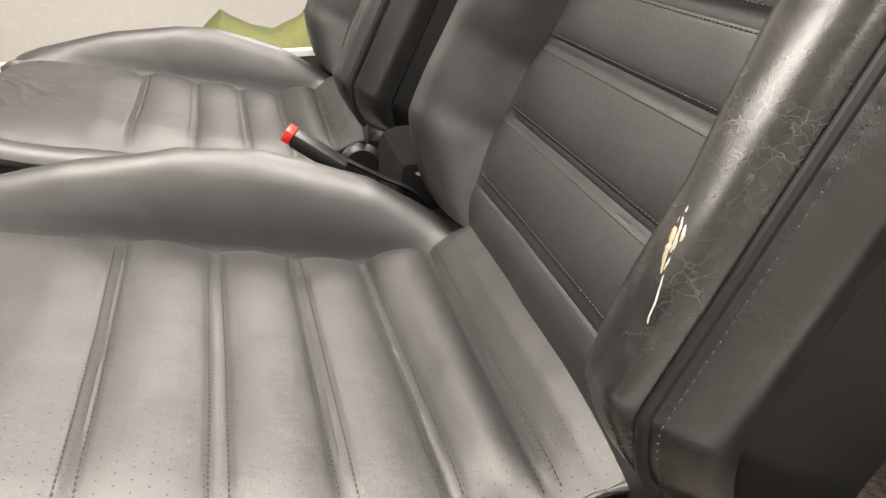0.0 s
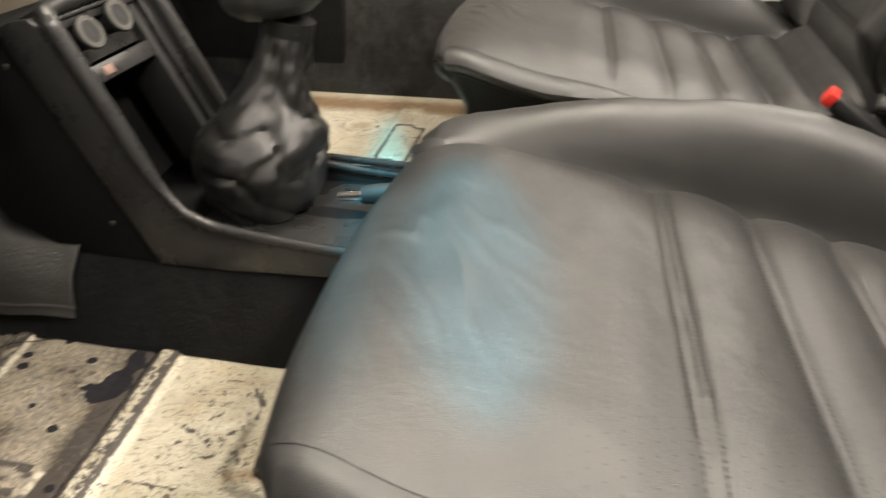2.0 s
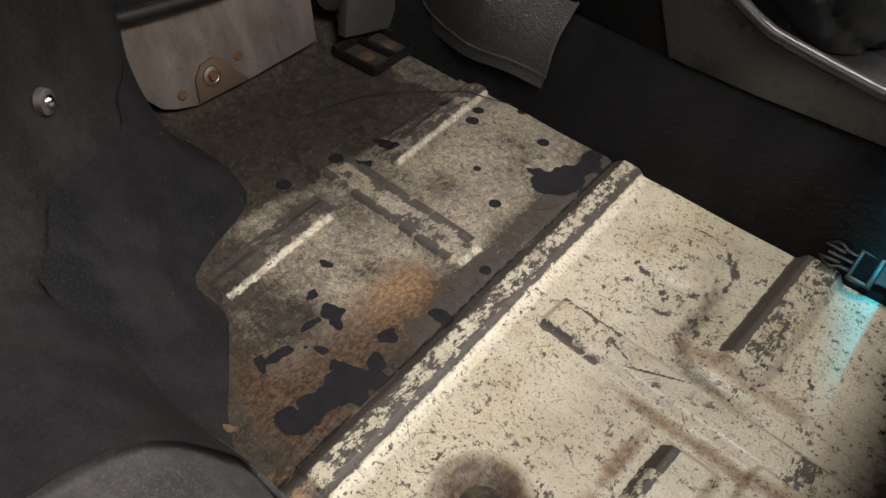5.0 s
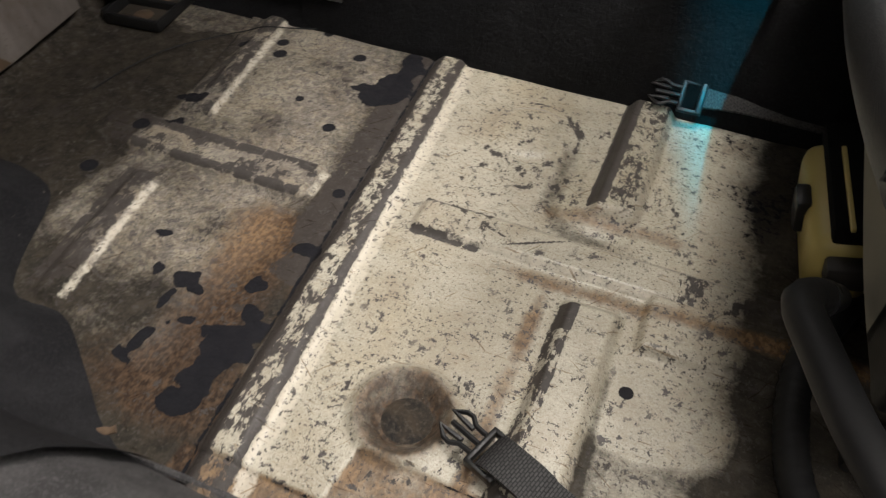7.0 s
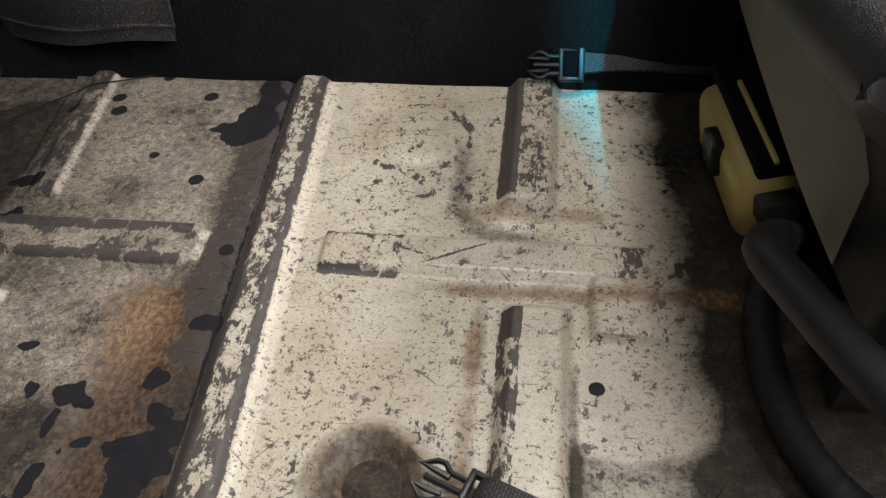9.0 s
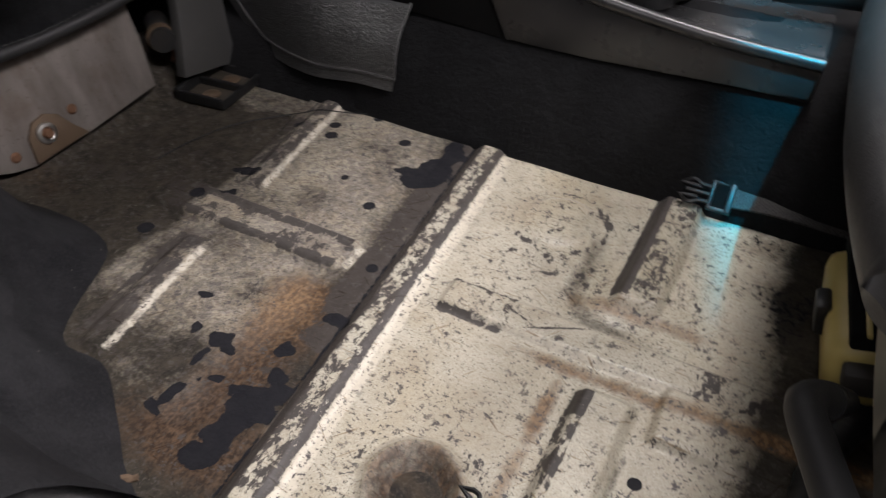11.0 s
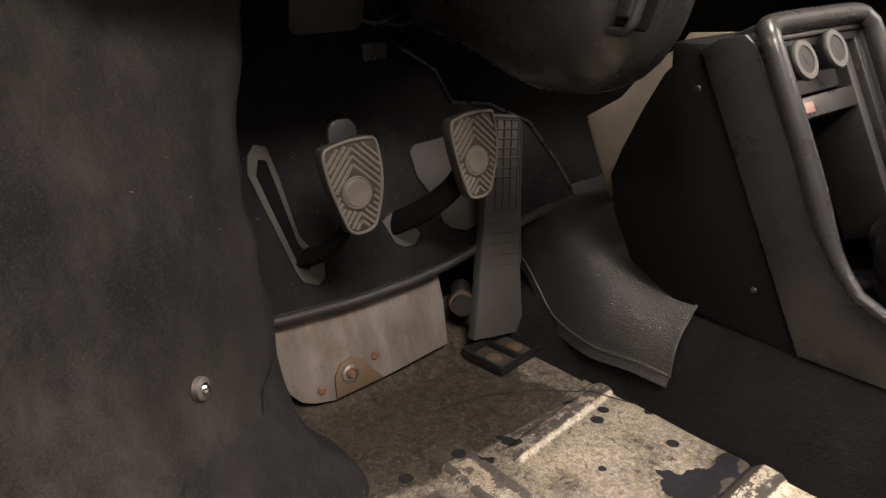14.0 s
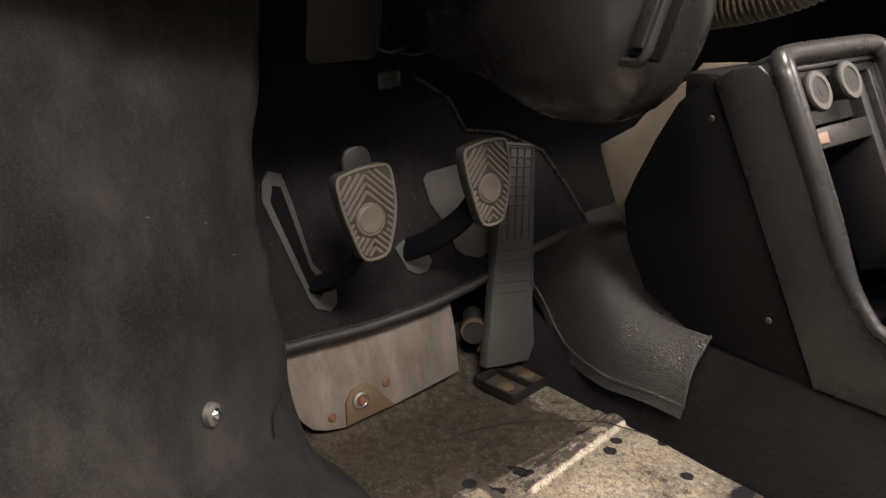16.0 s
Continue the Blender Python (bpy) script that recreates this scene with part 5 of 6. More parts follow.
# ---------------------------------------------------------------- gear lever
def gear_boot():
    boot = thing("gear_lever", (-0.600, 0.845, 0.12), "gear lever in a wrinkled black leather boot", "gear lever")
    rows, sides = [], 72
    spine = curve([(-0.598, 0.832, 0.124), (-0.600, 0.834, 0.165), (-0.598, 0.838, 0.205), (-0.585, 0.843, 0.245), (-0.570, 0.848, 0.285), (-0.556, 0.852, 0.330)], 46)
    girth = [(0.0, 0.058), (0.10, 0.070), (0.28, 0.080), (0.42, 0.076), (0.52, 0.062), (0.62, 0.046), (0.72, 0.037), (0.85, 0.031), (1.0, 0.027)]
    for i, c in enumerate(spine):
        t = i / 45
        r0 = lerp_table(t, girth)
        ring = []
        for k in range(sides):
            a = 2 * math.pi * k / sides
            q = Vector((math.cos(a), math.sin(a), 0))
            fold = noise.noise(Vector((q.x * 1.1 + 8.3, q.y * 1.1 - 2.0, t * 2.4 + 6.1)))
            wave = math.sin(2 * a + 13 * t + 3.0 * fold)
            crease = (1 - abs(wave)) ** 3
            cross = (1 - abs(math.sin(3 * a - 9 * t + 2.0 * fold + 1.0))) ** 4
            neck = float(ease(t, 0.50, 0.75))
            swirl = math.sin(5 * a + 7 * t + 2.0 * fold)
            r = r0 * (1.02 + 0.07 * fold - (0.105 * crease + 0.050 * cross) * (1 - 0.5 * neck) + 0.08 * swirl * neck)
            r += 0.0026 * noise.noise(Vector((q.x * 4 + 3, q.y * 4, t * 13))) - 0.0014 * (1 - abs(noise.noise(Vector((q.x * 3.2 + 1, q.y * 3.2, t * 8 + 4 * fold))))) ** 8
            ring.append(c + q * r + Vector((0, 0, 0.010 * fold)))
        rows.append(ring)
    part("boot", sheet(rows, closed_v=True, caps=True), LEATHER_BOOT, boot, "wrinkled glossy leather boot")
    part("collar", tube([(-0.557, 0.852, 0.322), (-0.553, 0.853, 0.338)], 0.028, 20), PLASTIC, boot)
    part("knob", turned([(0.012, -0.002), (0.034, 0.002), (0.050, 0.012), (0.056, 0.024), (0.054, 0.036), (0.040, 0.052), (0.0005, 0.060)], 36, pose(-0.562, 0.848, 0.338, -8, -10, 0)), LEATHER_TRIM, boot, "black leather gear knob")
    return boot


gear_boot()
brake_lever = thing("handbrake_lever", (-0.45, 0.83, 0.13), "black handbrake lever with a chrome button", "handbrake")
part("grip", tube(curve([(-0.478, 0.826, 0.146), (-0.45, 0.829, 0.149), (-0.40, 0.834, 0.150), (-0.32, 0.84, 0.146)], 16), [0.010, 0.0115] + [0.012] * 14, 14), RUBBER_DARK, brake_lever)
part("button", tube([(-0.505, 0.8235, 0.1435), (-0.494, 0.8245, 0.1445), (-0.476, 0.826, 0.146)], [0.0055, 0.0062, 0.0062], 16), CHROME, brake_lever, "chrome button")
lever = thing("heater_lever", (-0.47, 0.90, 0.13), "thin black lever beside the handbrake", "lever")
part("rod", tube([(-0.56, 0.915, 0.150), (-0.40, 0.895, 0.152)], 0.005, 10), PLASTIC_SHINY, lever)


# ---------------------------------------------------------------- seats
FOOT = [(-0.42, 0.205), (-0.40, 0.238), (-0.38, 0.247), (-0.35, 0.245), (-0.30, 0.239), (-0.244, 0.229), (-0.158, 0.213), (-0.077, 0.192), (-0.01, 0.177), (0.07, 0.160), (0.145, 0.166), (0.20, 0.188), (0.24, 0.205)]
TOP = [(-0.42, 0.185), (-0.400, 0.232), (-0.375, 0.253), (-0.34, 0.264), (-0.296, 0.272), (-0.204, 0.287), (-0.10, 0.291), (-0.02, 0.281), (0.03, 0.264), (0.091, 0.241), (0.155, 0.198), (0.20, 0.165), (0.23, 0.15)]
SEAMS = [-0.161, -0.077, -0.001, 0.070, 0.144]
MID, HALF = 0.590, 0.167


def seat(worn_out):
    s = thing("car_seat", (0.0, MID, 0.0), "grey-black leather car seat with ribbed cushion and %s backrest edge" % ("cracked" if worn_out else "smooth"), "car seat", "front seats")
    # ribbed cushion panel
    spine = curve([(-0.380, 0, 0.190), (-0.3945, 0, 0.199), (-0.4015, 0, 0.213), (-0.3985, 0, 0.228), (-0.387, 0, 0.2385), (-0.366, 0, 0.2450), (-0.335, 0, 0.2440), (-0.30, 0, 0.239), (-0.244, 0, 0.229), (-0.158, 0, 0.213), (-0.077, 0, 0.192), (-0.01, 0, 0.177), (0.07, 0, 0.160), (0.145, 0, 0.167), (0.178, 0, 0.179), (0.208, 0, 0.186), (0.238, 0, 0.180), (0.262, 0, 0.165)], 240)
    edges = [-0.40] + SEAMS + [0.235]

    def puff(x, v):
        """How far the padding stands up between two seams, and the flat band along each seam."""
        if x < SEAMS[0]:
            d = SEAMS[0] - x
            g = 0.004 * float(ease(d, 0.004, 0.05))
        else:
            k = max(i for i in range(6) if edges[i] <= x + 1e-9)
            a, b = edges[k], edges[min(k + 1, 6)]
            f = (x - a) / (b - a)
            height = 0.0070 if k < 4 else 0.0120
            g = height * (max(0.0, math.sin(math.pi * f)) ** 0.62)
            if b > 0.2:
                g = 0.012 * math.sqrt(min(1.0, f * 3.5))
        near = min(abs(x - q) for q in SEAMS)
        return 1.45 * g - 0.0016 * math.exp(-((near - 0.0056) / 0.0018) ** 2)

    rows = []
    for j in range(96):
        v = -1 + 2 * j / 95
        row = []
        for p in spine:
            fx = float(ease(p.x, -0.40, -0.30))
            y = MID + v * (HALF + 0.006 + 0.012 * fx * float(1 - ease(p.x, -0.05, 0.2)) + (0.036 + 0.013 * float(1 - ease(p.x, -0.15, 0.08))) * max(0.0, -v) ** 2)
            fade = 1 - (abs(v) ** 6 if v < 0 else 0.7 * v ** 18)
            z = p.z + puff(p.x, v) * fade * (float(ease(p.x, -0.40, -0.33)) if p.x < -0.3 else 1.0)
            sag = -0.006 * (1 - v * v) * float(ease(p.x, -0.30, -0.05))
            crumple = 0.0016 * noise.noise(Vector((p.x * 14, y * 10, 1.7))) + 0.0006 * noise.noise(Vector((p.x * 46, y * 30, 4.0)))
            if p.x < -0.2:
                u = p.x * 0.85 + (y - MID) * 0.55
                w = noise.noise(Vector((u * 42, (y * 0.85 - p.x * 0.5) * 9, 9.0)))
                crumple += 0.0026 * (1 - abs(w)) ** 7 * float(ease(p.x, -0.39, -0.36) * (1 - ease(p.x, -0.31, -0.23))) * max(0.0, 1 - abs(v + 0.15) * 1.2)
            push = (0.013 * (1 - v * v) + 0.001) * float(1 - ease(p.x, -0.41, -0.355))
            sag -= 0.018 * max(0.0, (-v - 0.72) / 0.28) ** 2 * float(ease(p.x, -0.40, -0.22)) * float(1 - ease(p.x, 0.06, 0.15))
            skew = 0.016 * (1 - v) / 2 * float(ease(p.x, -0.30, -0.18) * (1 - ease(p.x, 0.08, 0.14)))
            skew += 0.008 * max(0.0, (-v - 0.62) / 0.38) ** 2 * float(1 - ease(p.x, -0.40, -0.24))
            row.append((p.x - push + skew, y, z + sag + crumple))
        rows.append(row)
    cushion = part("cushion_panel", sheet(rows), LEATHER_FLAT, s, "ribbed perforated leather cushion panel")
    for q in SEAMS:
        k = min(range(len(spine)), key=lambda i: abs(spine[i].x - q) + (0 if spine[i].z > 0.14 else 9))
        for off in (-2, 2):
            line = [Vector(rows[j][k + off]) for j in range(3, 94)]
            part("seam_stitching", stitches(line, Vector((0, 0, 0.0006)), 0.0030, 0.0052, 0.0006), THREAD_DARK, cushion)

    # bolster on the tunnel side
    def bolster(sign, tops, deep):
        lines = []
        for i in range(90):
            x = (-0.398 if sign > 0 else -0.378) + (0.626 if sign > 0 else 0.606) * i / 89
            f, t = lerp_table(x, FOOT), lerp_table(x, tops)
            t = max(t, f - 0.03)
            h = t - f
            end = float(ease(x, -0.398, -0.375)) * (1 - 0.6 * float(ease(x, 0.14, 0.228)))
            o = HALF + (0.020 if sign < 0 else 0.0)
            sec = [(o - 0.010, f - 0.010), (o - 0.001, f + 0.004), (o + 0.006, f + 0.45 * h), (o + 0.022, t - 0.10 * h - 0.001), (o + 0.045, t), (o + 0.040 + 0.030 * end, t - 0.014), (o + 0.050 + 0.040 * end, t - 0.045), (o + 0.052 + 0.043 * end, max(0.10, t - 0.10)), (o + 0.048 + 0.038 * end, deep)]
            if sign < 0:
                sec = [(o + 0.006, t - 0.016), (o + 0.018, t - 0.005), (o + 0.030, t), (o + 0.039, t - 0.006), (o + 0.045, t - 0.020), (o + 0.046, t - 0.034)]
            lines.append([p + Vector((0, 0, 0.0014)) * noise.noise(p * 12) + Vector((0, 0.0008, 0.0006)) * noise.noise(Vector((p.x * 60 + p.z * 30, p.y * 18, p.z * 25))) for p in curve([(x, MID + sign * y, z) for y, z in sec], 26)])
        return lines

    inner = bolster(1, TOP, 0.11)
    part("cushion_bolster", sheet(inner, caps=True), LEATHER, s, "smooth leather side bolster")
    outer = []
    for p in rows[0]:
        x, y, z = p
        foot = max(z - 0.036, min(z - 0.0005, 0.176))
        foot = z - (z - foot) * float(0.12 + 0.88 * ease(x, -0.398, -0.365))
        drop = z - foot
        swell = min(1.0, drop / 0.030)
        outer.append(curve([(x, y + 0.001, z - 0.0005), (x, y - 0.013 * swell, z - 0.07 * drop), (x, y - 0.023 * swell, z - 0.28 * drop), (x, y - 0.027 * swell, z - 0.62 * drop), (x, y - 0.006 * swell, foot - 0.001)], 12))
    tip = min(range(30), key=lambda i: rows[0][i][0])
    part("cushion_bolster", sheet(outer[tip:]), LEATHER, s, "flattened leather side bolster")
    part("nose_end", sheet([[outer[tip + k][-1], (outer[tip + k][-1] + Vector(rows[0][tip - k])) / 2 + Vector((0, -0.004, 0)), Vector(rows[0][tip - k])] for k in range(tip + 1)]), LEATHER, s)
    hem = curve([outer[k][-1] for k in range(tip * 2, 240, 8)][::-1] + [rows[j][0] for j in range(2, 95, 6)] + [(-0.350, MID + HALF + 0.085, 0.156)], 160)
    part("cushion_piping", tube(hem, 0.0030, 8), PIPING, s)
    rows = []
    for p in hem:
        inward = Vector((max(0.0, -0.325 - p.x) * 0.42 + 0.004, (MID - p.y) * 0.06, 0))
        rows.append([p, p + inward * 0.35 + Vector((0, 0, -0.014)), p + inward + Vector((0, 0, -0.050)), p + inward * 1.1 + Vector((0, 0, min(-0.055, 0.088 - p.z)))])
    part("side_panel", sheet(rows[:97]), SHELL, s, "dark lower side panel")
    part("front_panel", sheet(rows[95:]), FOAM_DULL, s, "pale exposed front edge below the piping")

    # backrest: a frame with x across, y up the back, z towards the sitter
    back = axes((0.164, MID + 0.004, 0.158), (0, -1, 0), (0.447, 0, 0.894))
    bseams = [0.092, 0.168, 0.250, 0.318, 0.40, 0.48]

    def half(h):
        return lerp_table(h, [(0, 0.150), (0.06, 0.166), (0.14, 0.184), (0.22, 0.184), (0.30, 0.165), (0.45, 0.150), (0.6, 0.140)])

    rows = []
    for j in range(60):
        v = -1 + 2 * j / 59
        row = []
        for i in range(220):
            h = -0.035 + 0.635 * i / 219
            near = min(abs(h - q) for q in bseams)
            cell = [-0.036] + bseams + [0.60]
            k = max(q for q in range(7) if cell[q] <= h + 1e-9)
            f = (h - cell[k]) / (cell[k + 1] - cell[k])
            g = (0.008 if h > 0.09 else 0.002) * max(0, math.sin(math.pi * f)) ** 0.5 - 0.0022 * math.exp(-((near - 0.005) / 0.002) ** 2)
            z = g * (1 - abs(v) ** 8) - 0.024 * float(1 - ease(h, 0.0, 0.075)) + 0.0015 * noise.noise(Vector((v * 2, h * 12, 3))) + 0.004 * v * v
            row.append(back @ Vector((v * (half(h) + 0.006) + 0.078 * max(0.0, v) ** 2 * float(1 - ease(h, 0.05, 0.16)), h, z)))
        rows.append(row)
    panel = part("back_panel", sheet(rows), LEATHER_BACK, s, "ribbed perforated leather backrest panel")
    for q in bseams:
        k = round(219 * (q + 0.035) / 0.635)
        for off in (-3, 3):
            lift = back.to_3x3() @ Vector((0, 0, 0.0006))
            part("seam_stitching", stitches([Vector(rows[j][min(k + off, 219)]) for j in range(2, 58)], lift), THREAD, panel)

    for sign in (-1, 1):
        lines, pipe_line, shell = [], [], []
        for i in range(72):
            a = 0.0
            if sign > 0:
                h = 0.0585 + 0.545 * (i / 71) ** 1.35
                rise = float(np.clip((h - 0.0575) / 0.046, 0, 1)) ** 0.5
                a = half(h) + 0.060 * float(1 - ease(h, 0.045, 0.150))
                out, w = 0.074 * rise, 0.257 - 0.010 * (1 - rise)
                a = min(a, w - 0.014)
                c = 0.42 * a + 0.58 * w - 0.006
                sec = [(a - 0.008, -0.010), (a, 0.012 * rise), (a + 0.25 * (c - a), out * 0.62), (a + 0.66 * (c - a), out * 0.93), (c, out), (w - 0.35 * (w - c), out * 0.97), (w - 0.003, out * 0.86), (w, out * 0.72 - 0.003)]
                e = (w, out * 0.72 - 0.003)
                side = ((0, -0.001), (0.010 * rise, -0.014), (0.019 * rise, -0.036), (0.012, -0.060), (0.005, -0.064), (0.016, -0.090), (0.020, -0.15), (-0.06, -0.23))
            else:
                h = 0.040 + 0.56 * i / 71
                rise = math.sqrt(float(np.clip((h - 0.036) / 0.085, 0, 1)))
                a = half(h)
                out, w = 0.088 * rise, 0.256 - 0.020 * (1 - rise)
                c = 0.5 * (a + w) + 0.012 + 0.012 * float(ease(h, 0.12, 0.4))
                sec = [(a - 0.008, -0.012), (a + 0.002, 0.010 * rise), (a + 0.014, out * 0.52), (c - 0.018, out * 0.88), (c + 0.002, out), (w - 0.016, out * 0.95), (w - 0.004, out * 0.76), (w - 0.001, out * 0.52 - 0.004)]
                e = (w, out * 0.52 - 0.004)
                side = ((0, -0.001), (0.009, -0.016), (0.014, -0.045), (0.012, -0.075), (0.006, -0.080), (0.004, -0.19), (-0.06, -0.23), (-0.10, -0.24))
            lines.append([back @ (Vector((sign * p.x, h, p.y)) + Vector((0.0005, 0, 0.0016)) * noise.noise(Vector((p.x * 22, h * 20, p.y * 22 + sign)))) for p in curve([(y, z, 0) for y, z in sec], 28)])
            pipe_line.append(back @ Vector((sign * (e[0] + 0.001), h, e[1] + 0.002)))
            shell.append([back @ Vector((sign * (e[0] + y), h, e[1] + z)) for y, z in side] + [back @ Vector((0.0, h, -0.20))])
        part("back_bolster", sheet(lines, caps=True), LEATHER_WORN if sign > 0 and worn_out else LEATHER, s, "cracked and worn leather bolster" if sign > 0 and worn_out else "leather backrest bolster")
        part("back_piping", tube(pipe_line, 0.0042, 8), PIPING, s)
        part("piping_stitching", stitches([p + back.to_3x3() @ Vector((sign * 0.007, 0, -0.006)) for p in pipe_line], back.to_3x3() @ Vector((sign * 0.001, 0, 0.0)), 0.003, 0.006), THREAD, s)
        part("back_side", sheet([[p + back.to_3x3() @ Vector((sign * 0.0022 * noise.noise(Vector((h_ * 0.9, 4.0 * j, 2.0))), 0, 0)) * (0 < j < 4) for j, p in enumerate(curve(r[:4], 14))] for h_, r in enumerate(shell)]), LEATHER_SIDE, s, "wrinkled leather side of the backrest")
        part("back_shell", sheet([r[3:] for r in shell], caps=False), SHELL, s, "dark leather seat back")
    # torn edge, foam showing
    for k, (x0, h0, h1, wide, mat_) in enumerate(((0.2355, 0.172, 0.208, 0.0030, FOAM), (0.2400, 0.184, 0.214, 0.0013, TORN), (0.2385, 0.176, 0.196, 0.0011, TORN), (0.2390, 0.150, 0.174, 0.0003, TORN), (0.2365, 0.204, 0.222, 0.0014, TORN), (0.2430, 0.190, 0.202, 0.0010, TORN)) if worn_out else ()):
        line = []
        for h in np.linspace(h0, h1, 18):
            x = x0 - 0.36 * (h - 0.172) + 0.0016 * noise.noise((h * 140, k, 0))
            line.append(back @ Vector((x, h, 0.0742 - 14.0 * max(0.0, 0.232 - x) ** 2 + 0.0006 * noise.noise((h * 160, k, 3)))))
        part("torn_edge", tube(line, [0.0003 + wide * math.sin(math.pi * i / 17) ** 0.6 * (0.75 + 0.6 * noise.noise((i * 0.8, k, 1))) for i in range(18)], 7, flat=0.5), mat_, s, "torn leather edge with pale foam")
    # hinge and base
    for sign in (-1, 1):
        y = MID + sign * 0.235
        part("hinge_cover", turned([(0.0005, 0.012), (0.026, 0.012), (0.032, 0.006), (0.034, 0.0)], 28, pose(0.175, y + (-0.002 if sign < 0 else 0.002), 0.150, 90 if sign < 0 else -90)), PLASTIC, s)
    part("seat_pan", block((-0.335, MID - 0.19, 0.085), (0.22, MID + 0.19, 0.125), 0.008), DARK_STEEL, s)
    for sign in (-1, 1):
        y = MID + sign * 0.185
        part("seat_rail", merge(block((-0.33, y - 0.012, 0.004), (0.25, y + 0.012, 0.026), 0.003), block((-0.30, y - 0.008, 0.024), (0.22, y + 0.008, 0.09), 0.003)), DARK_STEEL, s, "black steel seat rail")
    return s


TORN = plastic("frayed_backing", (0.42, 0.41, 0.37), 0.85, 400, 0.5)
FOAM_DULL = plastic("dull_foam", (0.24, 0.225, 0.18), 0.8, 200, 0.3)
FOAM = plastic("pale_foam", (0.42, 0.37, 0.25), 0.9, 300, 0.4)
seat(True)
seat(False).matrix_basis = pose(-0.058, MID + 0.742, 0.0)

# belt buckle beside the driver's seat
buckle = thing("seat_belt_buckle", (0.05, 0.90, 0.24), "black seat belt buckle with a red release button", "buckle")
bm = axes((0.042, 0.8915, 0.249), (0.80, -0.22, -0.55), (0.34, 0.92, 0.0))
part("housing", block((-0.030, -0.013, -0.012), (0.040, 0.013, 0.006), 0.004, bm), PLASTIC, buckle)
part("button_face", block((-0.040, -0.0125, -0.0100), (-0.030, 0.0125, 0.0050), 0.0012, bm), RED, buckle, "red button face")
part("stalk", tube(curve([(0.066, 0.893, 0.236), (0.11, 0.894, 0.208), (0.16, 0.896, 0.178), (0.21, 0.90, 0.12)], 14), 0.010, 12, flat=0.35), PLASTIC, buckle)
belt = thing("belt_anchor_strap", (0.17, 0.88, 0.14), "black belt anchor strap between the seats", "strap")
part("strap", tube(curve([(0.16, 0.865, 0.215), (0.18, 0.872, 0.195), (0.205, 0.88, 0.165), (0.22, 0.885, 0.12)], 10), 0.012, 10, flat=0.2), PLASTIC_GREY, belt)


# ---------------------------------------------------------------- straps and things on the floor
def side_release_plug(parent, m):
    """The prong half of a strap buckle: x along the strap, prongs at -x."""
    part("frame", merge(block((0.0, -0.015, -0.002), (0.004, 0.015, 0.006), 0.001, m), block((0.018, -0.016, -0.003), (0.024, 0.016, 0.007), 0.0015, m), block((0.0, -0.016, -0.002), (0.024, -0.0125, 0.006), 0.001, m),
                        block((0.0, 0.0125, -0.002), (0.024, 0.016, 0.006), 0.001, m)), PLASTIC, parent, "plastic buckle frame")
    for sign in (-1, 1):
        part("prong", tube([m @ Vector(p) for p in ((0.002, sign * 0.008, 0.002), (-0.010, sign * 0.0085, 0.002), (-0.016, sign * 0.0125, 0.002), (-0.021, sign * 0.012, 0.002), (-0.029, sign * 0.0065, 0.002), (-0.020, sign * 0.0062, 0.002), (-0.010, sign * 0.0055, 0.002))], 0.0017, 6), PLASTIC, parent)
    part("guide", tube([m @ Vector((0.002, 0, 0.002)), m @ Vector((-0.024, 0, 0.002))], 0.0018, 6), PLASTIC, parent)


def ribbon(points, wide, thick, across):
    rows = []
    for p, a in zip(points, across):
        a = a.normalized() * wide / 2
        n = Vector((0, 0, thick))
        rows.append([p - a, p + a, p + a + n, p - a + n])
    return sheet(rows, closed_v=True, caps=True)


plug = thing("floor_strap", (-0.49, 0.325, 0.005), "black nylon strap with a plastic side-release buckle on the floor", "strap")
m = axes((-0.511, 0.328, 0.010), (0.93, -0.36, 0.0), (0.36, 0.93, 0.05)) @ Matrix.Scale(0.82, 4)
side_release_plug(plug, m)
line = curve([(-0.494, 0.3215, 0.012), (-0.482, 0.317, 0.015), (-0.455, 0.308, 0.012), (-0.425, 0.303, 0.008), (-0.39, 0.292, 0.006), (-0.33, 0.28, 0.006), (-0.25, 0.275, 0.006)], 40)
part("webbing", ribbon(line, 0.0215, 0.0016, [Vector((0.3, 0.95, 0))] * 40), WEBBING, plug, "woven black webbing")
part("webbing_fold", ribbon(curve([(-0.5055, 0.3260, 0.0120), (-0.500, 0.3238, 0.0165), (-0.491, 0.320, 0.018), (-0.478, 0.315, 0.0180), (-0.470, 0.3125, 0.0145)], 12), 0.0222, 0.0018, [Vector((0.36, 0.93, 0))] * 12), WEBBING, plug, "folded strap end")

clip = thing("tunnel_strap", (-0.45, 0.69, 0.02), "black nylon strap and buckle hanging along the tunnel", "strap")
m = axes((-0.470, 0.6815, 0.020), (1.0, 0.03, 0.0), (0.0, 0.75, 0.66)) @ Matrix.Scale(0.82, 4)
side_release_plug(clip, m)
line = curve([(-0.454, 0.683, 0.024), (-0.42, 0.686, 0.026), (-0.37, 0.688, 0.024), (-0.30, 0.69, 0.02)], 16)
part("webbing", ribbon(line, 0.022, 0.0016, [Vector((0.0, 0.7, 0.7))] * 16), WEBBING, clip, "woven black webbing")

bung = thing("drain_plug", (-0.559, 0.335, -0.006), "dark rubber drain bung in a rusty well", "plug")
part("bung", turned([(0.0005, 0.0016), (0.006, 0.0014), (0.0085, 0.0002), (0.0105, 0.0003), (0.0140, 0.0001), (0.0170, -0.0012), (0.0195, -0.003)], 36, pose(-0.557, 0.334, -0.0055)), DUSTY_RUBBER, bung)

